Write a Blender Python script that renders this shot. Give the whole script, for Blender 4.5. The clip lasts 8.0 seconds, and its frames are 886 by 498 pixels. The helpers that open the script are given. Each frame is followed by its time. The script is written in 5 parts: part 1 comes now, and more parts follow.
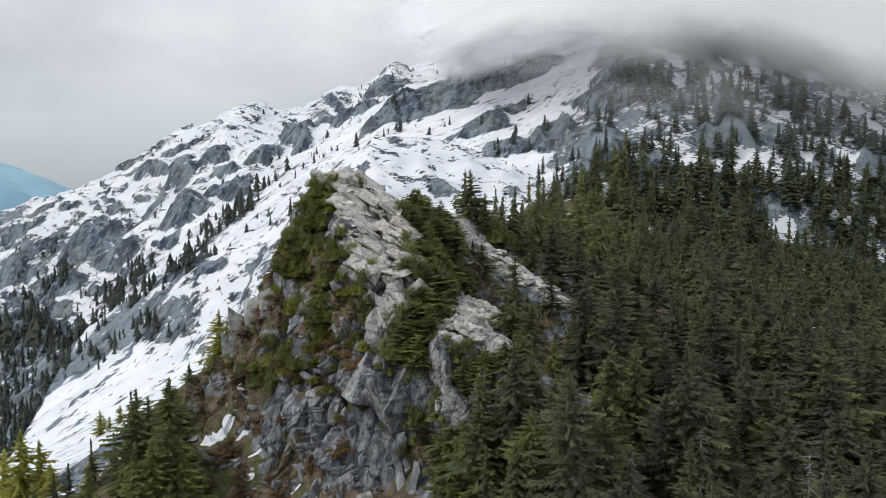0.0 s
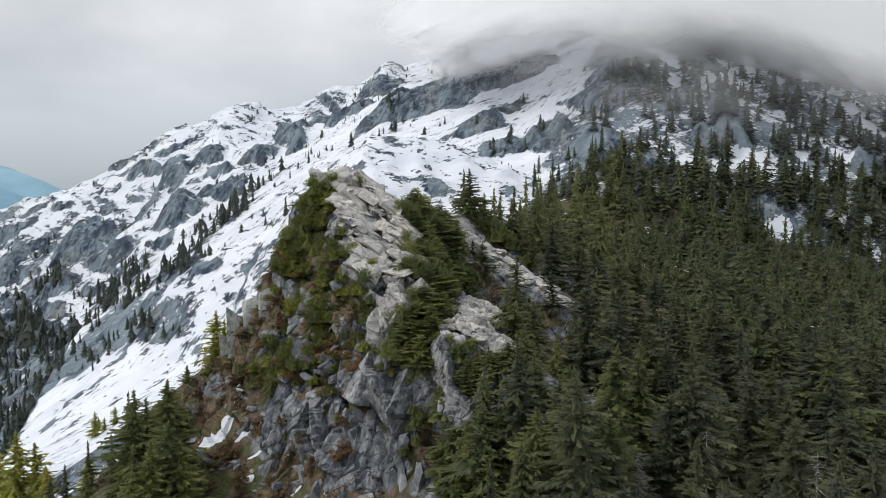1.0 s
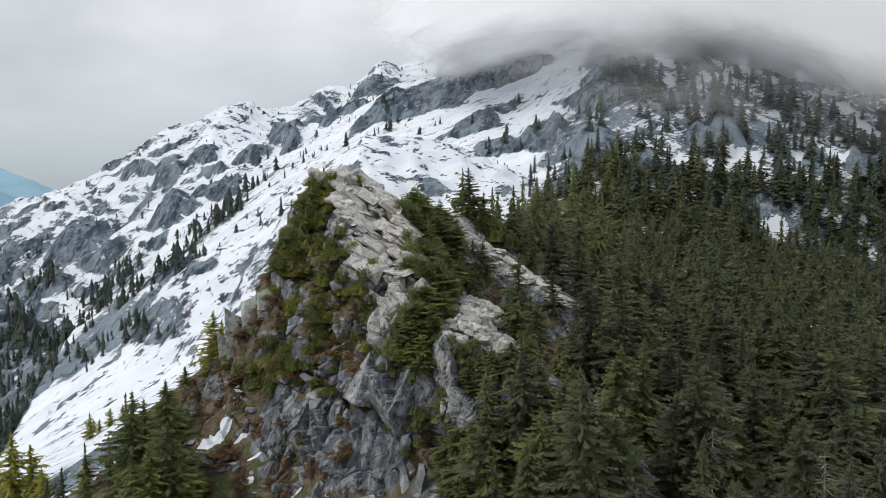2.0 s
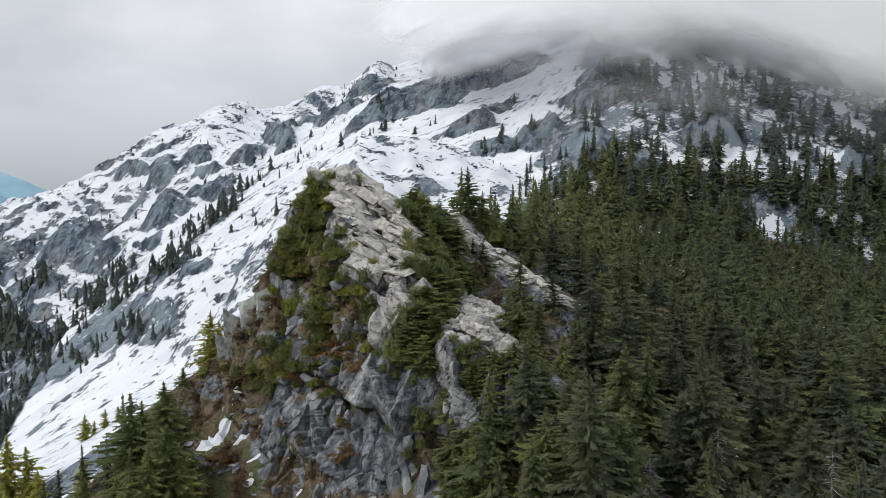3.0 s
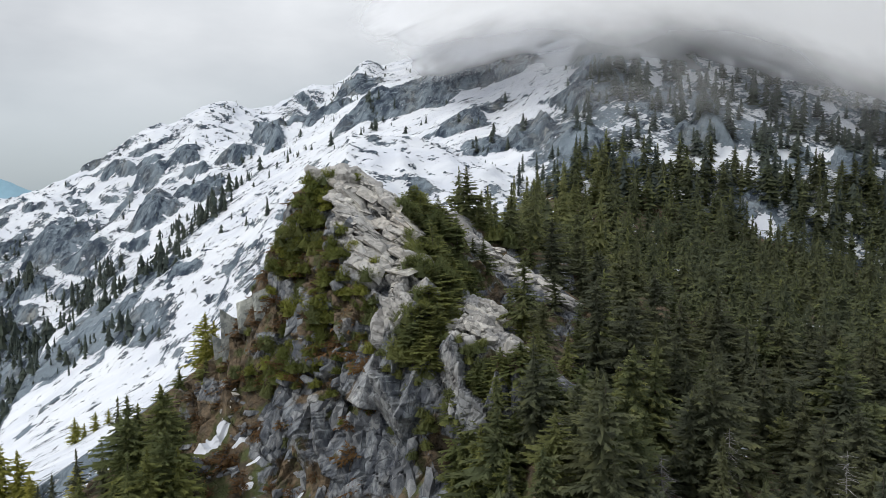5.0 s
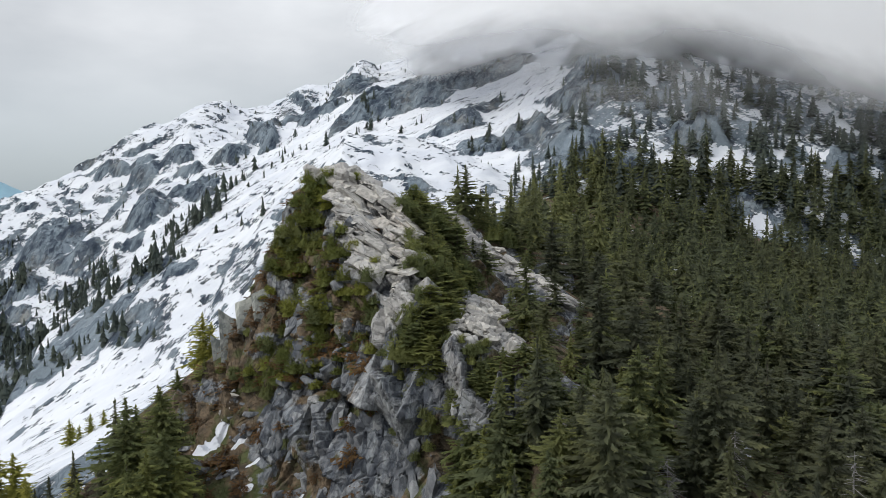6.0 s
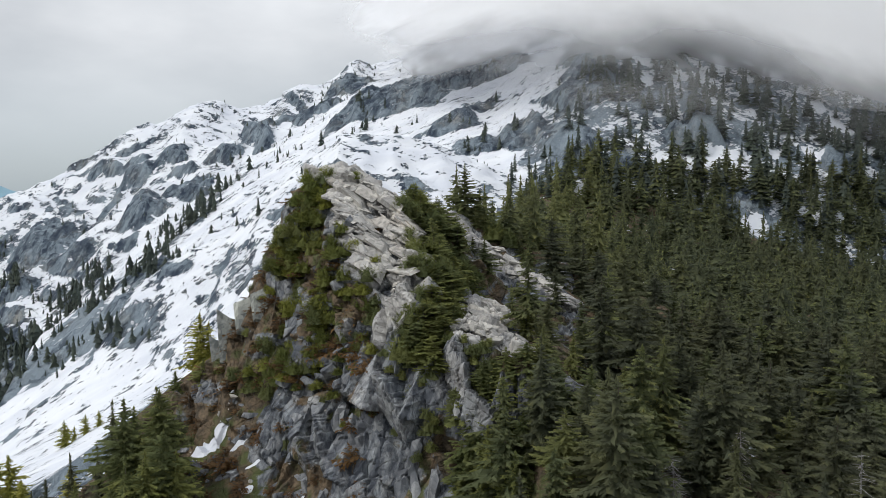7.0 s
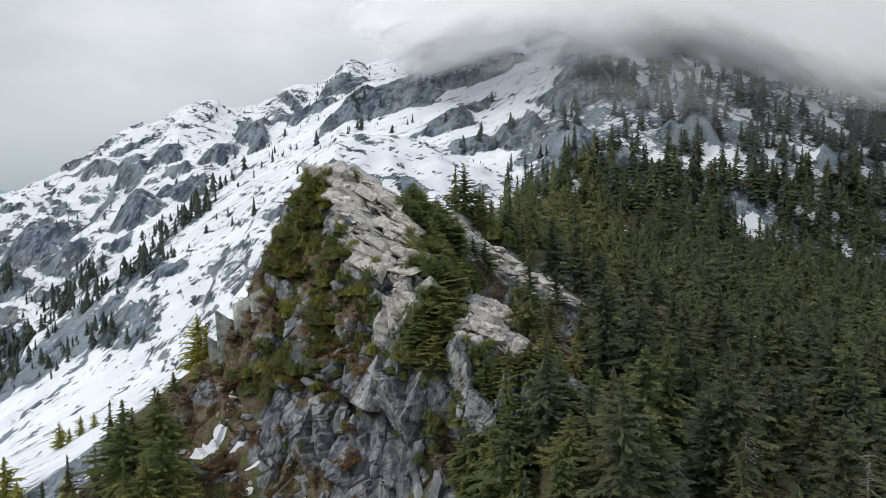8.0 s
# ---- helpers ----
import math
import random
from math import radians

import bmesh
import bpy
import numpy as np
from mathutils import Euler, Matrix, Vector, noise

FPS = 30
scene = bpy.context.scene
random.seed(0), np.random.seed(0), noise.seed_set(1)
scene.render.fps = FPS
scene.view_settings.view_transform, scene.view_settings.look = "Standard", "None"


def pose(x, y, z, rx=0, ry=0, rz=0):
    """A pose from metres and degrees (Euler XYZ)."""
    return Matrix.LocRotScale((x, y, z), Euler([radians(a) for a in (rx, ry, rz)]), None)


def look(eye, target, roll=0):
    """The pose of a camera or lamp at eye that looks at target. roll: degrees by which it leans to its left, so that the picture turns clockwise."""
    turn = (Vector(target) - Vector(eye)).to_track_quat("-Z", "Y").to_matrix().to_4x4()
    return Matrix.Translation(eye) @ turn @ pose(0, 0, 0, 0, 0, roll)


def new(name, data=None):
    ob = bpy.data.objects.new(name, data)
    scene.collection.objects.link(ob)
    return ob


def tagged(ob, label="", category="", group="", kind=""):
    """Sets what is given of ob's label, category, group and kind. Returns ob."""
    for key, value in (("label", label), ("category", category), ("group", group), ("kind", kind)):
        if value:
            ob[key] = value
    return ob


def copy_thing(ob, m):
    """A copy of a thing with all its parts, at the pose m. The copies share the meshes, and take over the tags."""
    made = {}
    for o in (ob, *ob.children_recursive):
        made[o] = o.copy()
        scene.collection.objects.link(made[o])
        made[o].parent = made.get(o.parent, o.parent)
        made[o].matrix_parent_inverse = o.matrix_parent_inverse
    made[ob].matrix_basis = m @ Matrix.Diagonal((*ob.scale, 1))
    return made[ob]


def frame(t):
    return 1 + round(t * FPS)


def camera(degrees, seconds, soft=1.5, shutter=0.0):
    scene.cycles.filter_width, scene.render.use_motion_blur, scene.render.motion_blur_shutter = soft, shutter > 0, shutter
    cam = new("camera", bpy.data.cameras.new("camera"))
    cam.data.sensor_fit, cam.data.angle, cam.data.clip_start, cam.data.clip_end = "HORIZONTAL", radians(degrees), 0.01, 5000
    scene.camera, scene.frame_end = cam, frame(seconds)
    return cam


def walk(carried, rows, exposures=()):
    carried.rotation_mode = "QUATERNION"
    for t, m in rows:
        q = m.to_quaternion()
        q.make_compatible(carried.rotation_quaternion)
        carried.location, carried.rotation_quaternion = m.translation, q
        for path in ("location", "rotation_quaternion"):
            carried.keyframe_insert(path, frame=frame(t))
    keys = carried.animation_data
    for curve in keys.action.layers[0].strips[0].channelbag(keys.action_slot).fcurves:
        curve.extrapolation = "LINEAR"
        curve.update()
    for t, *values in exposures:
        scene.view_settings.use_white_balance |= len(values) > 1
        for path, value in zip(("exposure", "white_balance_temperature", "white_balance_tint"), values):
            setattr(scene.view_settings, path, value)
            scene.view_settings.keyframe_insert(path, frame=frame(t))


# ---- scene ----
# ---- camera ----
cam = camera(60.0, 8.0, soft=0.8)
walk(cam, [
    (0, pose(0.000, 0.000, 0.000, 85.700, 0.000, 0.000)),
    (1, pose(-1.097, 0.727, -0.123, 85.703, 0.048, -0.500)),
    (2, pose(-2.172, 1.450, -0.245, 85.707, 0.092, -0.994)),
    (3, pose(-3.226, 2.168, -0.367, 85.711, 0.134, -1.482)),
    (4, pose(-4.258, 2.881, -0.488, 85.716, 0.173, -1.963)),
    (5, pose(-5.268, 3.589, -0.609, 85.721, 0.208, -2.439)),
    (6, pose(-6.257, 4.293, -0.729, 85.726, 0.241, -2.909)),
    (7, pose(-7.223, 4.992, -0.849, 85.732, 0.271, -3.373)),
    (8, pose(-8.169, 5.686, -0.969, 85.738, 0.299, -3.831)),
], exposures=[(0, 0.08), (8, 0.08)])

# ---- sky and sun: broken overcast, a soft sun in the south-west ----
SUN_ELEVATION, SUN_AZIMUTH = 42.0, -118.0   # degrees; azimuth from +y, negative to the west
world = bpy.data.worlds.new("overcast_sky")
scene.world = world
world.use_nodes = True
wn, wl = world.node_tree.nodes, world.node_tree.links
wn.clear()
w_out = wn.new("ShaderNodeOutputWorld")
w_bg = wn.new("ShaderNodeBackground")
w_sky = wn.new("ShaderNodeTexSky")
w_sky.sky_type, w_sky.sun_disc = "NISHITA", False
w_sky.sun_elevation, w_sky.sun_rotation = radians(SUN_ELEVATION), radians(SUN_AZIMUTH)
w_co = wn.new("ShaderNodeTexCoord")
w_map = wn.new("ShaderNodeMapping")
w_map.inputs["Scale"].default_value = (1.6, 1.6, 4.0)
w_no = wn.new("ShaderNodeTexNoise")
w_no.inputs["Scale"].default_value, w_no.inputs["Detail"].default_value, w_no.inputs["Roughness"].default_value = 1.7, 6, 0.5
w_ramp = wn.new("ShaderNodeValToRGB")
w_ramp.color_ramp.elements[0].position, w_ramp.color_ramp.elements[1].position = 0.33, 0.68
w_ramp.color_ramp.elements[0].color = (5.3, 5.6, 6.0, 1)
w_ramp.color_ramp.elements[1].color = (7.85, 8.1, 8.45, 1)
w_sep = wn.new("ShaderNodeSeparateXYZ")
w_low = wn.new("ShaderNodeMapRange")       # the cloud deck ends a little above the horizon
w_low.inputs["From Min"].default_value, w_low.inputs["From Max"].default_value = -0.01, 0.19
w_low.inputs["To Min"].default_value, w_low.inputs["To Max"].default_value = 0.0, 0.97
w_up = wn.new("ShaderNodeMapRange")        # an overcast sky is brightest overhead
w_up.inputs["From Min"].default_value, w_up.inputs["From Max"].default_value = 0.15, 1.0
w_up.inputs["To Min"].default_value, w_up.inputs["To Max"].default_value = 1.0, 1.65
w_gain = wn.new("ShaderNodeVectorMath")
w_gain.operation = "SCALE"
w_mix = wn.new("ShaderNodeMix")
w_mix.data_type = "RGBA"
w_bg.inputs["Strength"].default_value = 0.1
wl.new(w_co.outputs["Generated"], w_map.inputs["Vector"])
wl.new(w_map.outputs["Vector"], w_no.inputs["Vector"])
wl.new(w_no.outputs["Fac"], w_ramp.inputs["Fac"])
wl.new(w_co.outputs["Generated"], w_sep.inputs["Vector"])
wl.new(w_sep.outputs["Z"], w_low.inputs["Value"])
wl.new(w_low.outputs["Result"], w_mix.inputs["Factor"])
w_far = wn.new("ShaderNodeMix")             # blue distance below the cloud's edge
w_far.data_type = "RGBA"
w_far.inputs["Factor"].default_value = 0.85
w_far.inputs["B"].default_value = (3.9, 4.55, 5.0, 1)
wl.new(w_sky.outputs["Color"], w_far.inputs["A"])
wl.new(w_far.outputs["Result"], w_mix.inputs["A"])
wl.new(w_sep.outputs["Z"], w_up.inputs["Value"])
wl.new(w_ramp.outputs["Color"], w_gain.inputs[0])
wl.new(w_up.outputs["Result"], w_gain.inputs["Scale"])
wl.new(w_gain.outputs["Vector"], w_mix.inputs["B"])
wl.new(w_mix.outputs["Result"], w_bg.inputs["Color"])
wl.new(w_bg.outputs["Background"], w_out.inputs["Surface"])

sun_data = bpy.data.lights.new("sun", "SUN")
sun_data.energy, sun_data.angle, sun_data.color = 1.7, radians(11), (1.0, 0.965, 0.90)
sun = new("sun", sun_data)
se, sa = radians(SUN_ELEVATION), radians(SUN_AZIMUTH)
sun.matrix_world = look((0, 0, 0), (-math.cos(se) * math.sin(sa), -math.cos(se) * math.cos(sa), -math.sin(se)))
sun.location = (0, 0, 300)

# ---- materials ----
def shader(name):
    m = bpy.data.materials.new(name)
    m.use_nodes = True
    n, l = m.node_tree.nodes, m.node_tree.links
    p = n["Principled BSDF"]
    p.inputs["Roughness"].default_value = 0.85
    p.inputs["Specular IOR Level"].default_value = 0.25
    return m, n, l, p


def noise_tex(n, l, vec, scale, detail=5.0, rough=0.55, stretch=None, turn=(0, 0, 0)):
    """A noise value in world metres; scale is the size of a feature in metres."""
    if stretch:
        mp = n.new("ShaderNodeMapping")
        mp.vector_type = "TEXTURE"
        mp.inputs["Scale"].default_value = stretch
        mp.inputs["Rotation"].default_value = [radians(a) for a in turn]
        l.new(vec, mp.inputs["Vector"])
        vec = mp.outputs["Vector"]
    t = n.new("ShaderNodeTexNoise")
    t.inputs["Scale"].default_value = 1.0 / scale
    t.inputs["Detail"].default_value, t.inputs["Roughness"].default_value = detail, rough
    l.new(vec, t.inputs["Vector"])
    return t.outputs["Fac"]


def calc(n, l, op, a, b=None, c=None):
    m = n.new("ShaderNodeMath")
    m.operation = op
    for i, v in enumerate((a, b, c)):
        if v is None:
            continue
        if isinstance(v, (int, float)):
            m.inputs[i].default_value = v
        else:
            l.new(v, m.inputs[i])
    return m.outputs[0]


def step(n, l, v, lo, hi):
    m = n.new("ShaderNodeMapRange")
    m.interpolation_type = "SMOOTHSTEP"
    m.inputs["From Min"].default_value, m.inputs["From Max"].default_value = lo, hi
    l.new(v, m.inputs["Value"])
    return m.outputs["Result"]


def blend(n, l, fac, a, b):
    m = n.new("ShaderNodeMix")
    m.data_type = "RGBA"
    if isinstance(fac, (int, float)):
        m.inputs["Factor"].default_value = fac
    else:
        l.new(fac, m.inputs["Factor"])
    for key, v in (("A", a), ("B", b)):
        if isinstance(v, tuple):
            m.inputs[key].default_value = (*v, 1)
        else:
            l.new(v, m.inputs[key])
    return m.outputs["Result"]


def bumped(n, l, p, height, strength, distance):
    b = n.new("ShaderNodeBump")
    b.inputs["Strength"].default_value, b.inputs["Distance"].default_value = strength, distance
    l.new(height, b.inputs["Height"])
    l.new(b.outputs["Normal"], p.inputs["Normal"])


def attribute(n, name):
    a = n.new("ShaderNodeAttribute")
    a.attribute_name = name
    return a.outputs["Fac"]


def rock_colour(n, l, pos, dark, light, warm, grain=1.0, jointed=1.0):
    """Granite: pale and dark faces, upright weather streaks, a net of dark joints, rusty patches, speckle."""
    big = noise_tex(n, l, pos, 9.0 * grain, 4)
    fine = noise_tex(n, l, pos, 0.9 * grain, 8, 0.7)
    streak = noise_tex(n, l, pos, 2.2 * grain, 7, 0.62, stretch=(0.5, 0.5, 2.4), turn=(0, 22, 0))
    c = blend(n, l, step(n, l, streak, 0.40, 0.58), dark, light)
    c = blend(n, l, step(n, l, big, 0.45, 0.72), c, warm)
    mp = n.new("ShaderNodeMapping")
    mp.vector_type = "TEXTURE"
    mp.inputs["Scale"].default_value, mp.inputs["Rotation"].default_value = (1.7, 1.1, 0.8), (0, radians(32), 0.3)
    warped = n.new("ShaderNodeVectorMath")
    shift = n.new("ShaderNodeTexNoise")
    shift.inputs["Scale"].default_value = 0.5 / grain
    l.new(pos, shift.inputs["Vector"])
    scaled = n.new("ShaderNodeVectorMath")
    scaled.operation = "SCALE"
    scaled.inputs["Scale"].default_value = 1.8 * grain
    l.new(shift.outputs["Color"], scaled.inputs[0])
    l.new(pos, warped.inputs[0])
    l.new(scaled.outputs[0], warped.inputs[1])
    l.new(warped.outputs[0], mp.inputs["Vector"])
    net = n.new("ShaderNodeTexVoronoi")
    net.feature = "DISTANCE_TO_EDGE"
    net.inputs["Scale"].default_value = 0.55 / grain
    l.new(mp.outputs["Vector"], net.inputs["Vector"])
    joint = step(n, l, net.outputs["Distance"], 0.0, 0.055)
    c = blend(n, l, step(n, l, fine, 0.36, 0.52), blend(n, l, 0.5, dark, c), c)
    mask = calc(n, l, "MULTIPLY_ADD", joint, jointed, 1.0 - jointed)
    c = blend(n, l, mask, (dark[0] * 0.35, dark[1] * 0.35, dark[2] * 0.35), c)
    stain = step(n, l, noise_tex(n, l, pos, 5.0 * grain, 6, 0.6, stretch=(0.7, 0.7, 1.8)), 0.47, 0.62)
    c = blend(n, l, calc(n, l, "MULTIPLY", stain, 0.6), c, (dark[0] * 0.8, dark[1] * 0.85, dark[2] * 0.95))
    relief = calc(n, l, "MULTIPLY_ADD", joint, 0.3 * jointed, calc(n, l, "MULTIPLY", fine, 0.5))
    for size, deep, weight in ((3.4, 0.6, 0.8), (1.0, 0.5, 0.25)):      # broken faces, large and small
        mf = n.new("ShaderNodeMapping")
        mf.vector_type = "TEXTURE"
        mf.inputs["Scale"].default_value = (0.8 * size * grain, 0.8 * size * grain, 1.9 * size * grain)
        mf.inputs["Rotation"].default_value = (0.25, radians(24), 0.5)
        l.new(warped.outputs[0], mf.inputs["Vector"])
        face = n.new("ShaderNodeTexVoronoi")
        face.distance = "CHEBYCHEV"
        face.inputs["Scale"].default_value = 1.0
        l.new(mf.outputs["Vector"], face.inputs["Vector"])
        rgb = n.new("ShaderNodeSeparateColor")
        l.new(face.outputs["Color"], rgb.inputs["Color"])
        c = blend(n, l, calc(n, l, "MULTIPLY", step(n, l, rgb.outputs[0], 0.45, 1.0), deep), c, (dark[0] * 0.75, dark[1] * 0.77, dark[2] * 0.8))
        c = blend(n, l, calc(n, l, "MULTIPLY", step(n, l, rgb.outputs[1], 0.6, 1.0), deep * 0.8), c, (light[0] * 1.25, light[1] * 1.25, light[2] * 1.22))
        relief = calc(n, l, "MULTIPLY_ADD", face.outputs["Distance"], -0.7 * weight, relief)
        relief = calc(n, l, "MULTIPLY_ADD", rgb.outputs[2], 0.75 * weight, relief)
    return c, relief, streak


def ground_material(name, band, dark, light, warm, grain, jointed):
    """Snow, bare granite, and brown heath; the vertex values bare and soil give where each lies, noise the ragged edges."""
    m, n, l, p = shader(name)
    pos = n.new("ShaderNodeNewGeometry").outputs["Position"]
    rock, fine, streak = rock_colour(n, l, pos, dark, light, warm, grain, jointed)
    tone = attribute(n, "tone")
    rock = blend(n, l, calc(n, l, "MULTIPLY", step(n, l, tone, 0.5, 0.9), 0.75), rock, light)
    rock = blend(n, l, calc(n, l, "MULTIPLY", step(n, l, tone, 0.5, 0.1), 0.8), rock, dark)
    rock = blend(n, l, calc(n, l, "MULTIPLY", attribute(n, "blue_grey"), 0.7), rock, blend(n, l, step(n, l, streak, 0.4, 0.7), (0.068, 0.080, 0.104), (0.33, 0.362, 0.392)))
    bare, soil = attribute(n, "bare"), attribute(n, "soil")
    ragged = noise_tex(n, l, pos, band, 9, 0.66, stretch=(3.4, 0.8, 0.8), turn=(0, -20, 17))
    lumpy = noise_tex(n, l, pos, band * 2.2, 9, 0.62, stretch=(1.6, 0.8, 0.7), turn=(0, 10, -25))
    pick = n.new("ShaderNodeMix")
    l.new(attribute(n, "domes"), pick.inputs["Factor"])
    l.new(ragged, pick.inputs["A"])
    l.new(lumpy, pick.inputs["B"])
    ragged = pick.outputs["Result"]
    ragged2 = noise_tex(n, l, pos, band * 3.2, 5, 0.6)
    v = calc(n, l, "MULTIPLY_ADD", ragged, 1.1, bare)
    v = calc(n, l, "MULTIPLY_ADD", ragged2, 0.7, v)
    v = calc(n, l, "MULTIPLY_ADD", noise_tex(n, l, pos, band * 0.45, 6, 0.6, stretch=(1.8, 0.8, 0.8), turn=(0, -20, 17)), 0.85, v)
    rocky = step(n, l, v, 1.40, 1.45)
    snow_no = noise_tex(n, l, pos, 14.0, 5, 0.6, stretch=(2.5, 0.8, 0.8), turn=(0, -20, 17))
    snow = blend(n, l, step(n, l, snow_no, 0.3, 0.7), (0.57, 0.60, 0.665), (0.69, 0.715, 0.755))
    col = blend(n, l, rocky, snow, rock)
    heath_no = noise_tex(n, l, pos, 1.6, 8, 0.65)
    heath = blend(n, l, step(n, l, heath_no, 0.38, 0.62), (0.066, 0.054, 0.040), (0.165, 0.122, 0.080))
    green = noise_tex(n, l, pos, 4.0, 5, 0.6)
    heath = blend(n, l, step(n, l, green, 0.49, 0.63), heath, (0.075, 0.088, 0.034))
    sv = calc(n, l, "MULTIPLY_ADD", noise_tex(n, l, pos, 3.0, 8, 0.65), 0.9, soil)
    earthy = calc(n, l, "MULTIPLY", step(n, l, sv, 0.93, 1.02), rocky)
    col = blend(n, l, earthy, col, heath)
    l.new(col, p.inputs["Base Color"])
    h = calc(n, l, "MULTIPLY_ADD", streak, 0.6, fine)
    h = calc(n, l, "MULTIPLY", h, calc(n, l, "MULTIPLY_ADD", rocky, 0.9, 0.1))
    bumped(n, l, p, h, 1.0, 0.7 * grain)
    return m


def foliage_material(name, deep, light, tip):
    """Needles: older ones dark near the stem, fresh ones lighter at the twig ends (vertex value age), each tree its own shade."""
    m, n, l, p = shader(name)
    g = n.new("ShaderNodeNewGeometry")
    info = n.new("ShaderNodeObjectInfo")
    pos = g.outputs["Position"]
    age = attribute(n, "age")
    c = blend(n, l, step(n, l, age, 0.15, 0.95), deep, light)
    fresh = calc(n, l, "MULTIPLY", step(n, l, noise_tex(n, l, pos, 2.2, 4, 0.65), 0.42, 0.66), step(n, l, age, 0.45, 1.0))
    c = blend(n, l, fresh, c, tip)
    c = blend(n, l, calc(n, l, "MULTIPLY", g.outputs["Random Per Island"], 0.35), c, blend(n, l, 0.5, deep, light))
    c = blend(n, l, calc(n, l, "MULTIPLY", step(n, l, noise_tex(n, l, pos, 9.0, 3, 0.5), 0.46, 0.62), 0.55), c, deep)
    stand = step(n, l, noise_tex(n, l, pos, 30.0, 3, 0.5), 0.44, 0.60)      # older, browner stands
    c = blend(n, l, calc(n, l, "MULTIPLY", stand, 0.2), c, (light[0] * 0.95, light[1] * 0.78, light[2] * 0.75))
    lone = n.new("ShaderNodeAttribute")
    lone.attribute_name = "own"
    own = calc(n, l, "ADD", attribute(n, "own"), calc(n, l, "MULTIPLY", info.outputs["Random"], calc(n, l, "LESS_THAN", lone.outputs["Fac"], 0.0001)))
    c = blend(n, l, calc(n, l, "MULTIPLY", step(n, l, own, 0.35, 1.0), 0.55), c, deep)
    c = blend(n, l, calc(n, l, "MULTIPLY", step(n, l, own, 0.4, 0.0), 0.5), c, blend(n, l, 0.55, light, tip))
    l.new(c, p.inputs["Base Color"])
    p.inputs["Roughness"].default_value = 0.75
    p.inputs["Specular IOR Level"].default_value = 0.2
    through_leaf, both = n.new("ShaderNodeBsdfTranslucent"), n.new("ShaderNodeMixShader")      # needles let some light through
    both.inputs[0].default_value = 0.48
    l.new(c, through_leaf.inputs["Color"])
    l.new(p.outputs[0], both.inputs[1])
    l.new(through_leaf.outputs[0], both.inputs[2])
    l.new(both.outputs[0], n["Material Output"].inputs["Surface"])
    return m


def plain_material(name, a, b, size, rough=0.85, stretch=None):
    m, n, l, p = shader(name)
    pos = n.new("ShaderNodeNewGeometry").outputs["Position"]
    v = noise_tex(n, l, pos, size, 7, 0.65, stretch=stretch)
    l.new(blend(n, l, step(n, l, v, 0.35, 0.65), a, b), p.inputs["Base Color"])
    p.inputs["Roughness"].default_value = rough
    bumped(n, l, p, v, 0.6, size * 0.15)
    return m


# granite tinted bluer for distance: the air's haze is put into its colours
MOUNTAIN = ground_material("snow_hazed_granite_heath", 3.6, (0.028, 0.043, 0.068), (0.225, 0.275, 0.32), (0.27, 0.275, 0.26), 2.4, 0.35)
OUTCROP = ground_material("outcrop_granite_heath", 2.2, (0.10, 0.107, 0.12), (0.48, 0.468, 0.45), (0.50, 0.46, 0.41), 1.0, 0.6)
NEEDLES = foliage_material("conifer_needles", (0.086, 0.098, 0.070), (0.122, 0.136, 0.076), (0.205, 0.205, 0.086))
YELLOW_NEEDLES = foliage_material("yellow_conifer_needles", (0.108, 0.128, 0.070), (0.175, 0.196, 0.078), (0.280, 0.278, 0.088))
MID_NEEDLES = foliage_material("slope_conifer_needles", (0.076, 0.091, 0.062), (0.158, 0.178, 0.080), (0.275, 0.275, 0.092))
# far trees: the paling, blueing haze of distance is put into the needle colour
NEEDLES_HAZED = foliage_material("hazed_conifer_needles", (0.072, 0.092, 0.086), (0.094, 0.116, 0.096), (0.110, 0.128, 0.084))
SHRUB_LEAF = foliage_material("shrub_needles", (0.115, 0.142, 0.046), (0.245, 0.270, 0.066), (0.400, 0.385, 0.080))
KNOB_NEEDLES = foliage_material("small_conifer_needles", (0.118, 0.142, 0.066), (0.200, 0.224, 0.076), (0.310, 0.312, 0.088))
GOLD_LEAF = foliage_material("larch_needles", (0.24, 0.245, 0.058), (0.45, 0.44, 0.11), (0.56, 0.53, 0.14))
HEATH_LEAF = foliage_material("rust_heath", (0.114, 0.074, 0.042), (0.210, 0.123, 0.056), (0.225, 0.150, 0.056))
BARK = plain_material("conifer_bark", (0.05, 0.042, 0.035), (0.14, 0.12, 0.10), 0.3)
DEADWOOD = plain_material("silver_deadwood", (0.15, 0.145, 0.14), (0.31, 0.30, 0.29), 0.25)


def stone_material(name, dark, light, warm):
    m, n, l, p = shader(name)
    pos = n.new("ShaderNodeNewGeometry").outputs["Position"]
    info = n.new("ShaderNodeObjectInfo")
    c, fine, streak = rock_colour(n, l, pos, dark, light, warm, 0.8, 0.25)
    c = blend(n, l, calc(n, l, "MULTIPLY", info.outputs["Random"], 0.4), c, dark)
    l.new(c, p.inputs["Base Color"])
    bumped(n, l, p, fine, 0.8, 0.25)
    return m


CLIFF_STONE = stone_material("dark_granite_block", (0.09, 0.098, 0.112), (0.30, 0.31, 0.325), (0.28, 0.285, 0.29))
LEDGE_STONE = stone_material("lichened_granite_slab", (0.13, 0.14, 0.135), (0.36, 0.37, 0.345), (0.34, 0.35, 0.30))
STONE = stone_material("granite_block", (0.22, 0.213, 0.20), (0.53, 0.51, 0.477), (0.53, 0.48, 0.42))

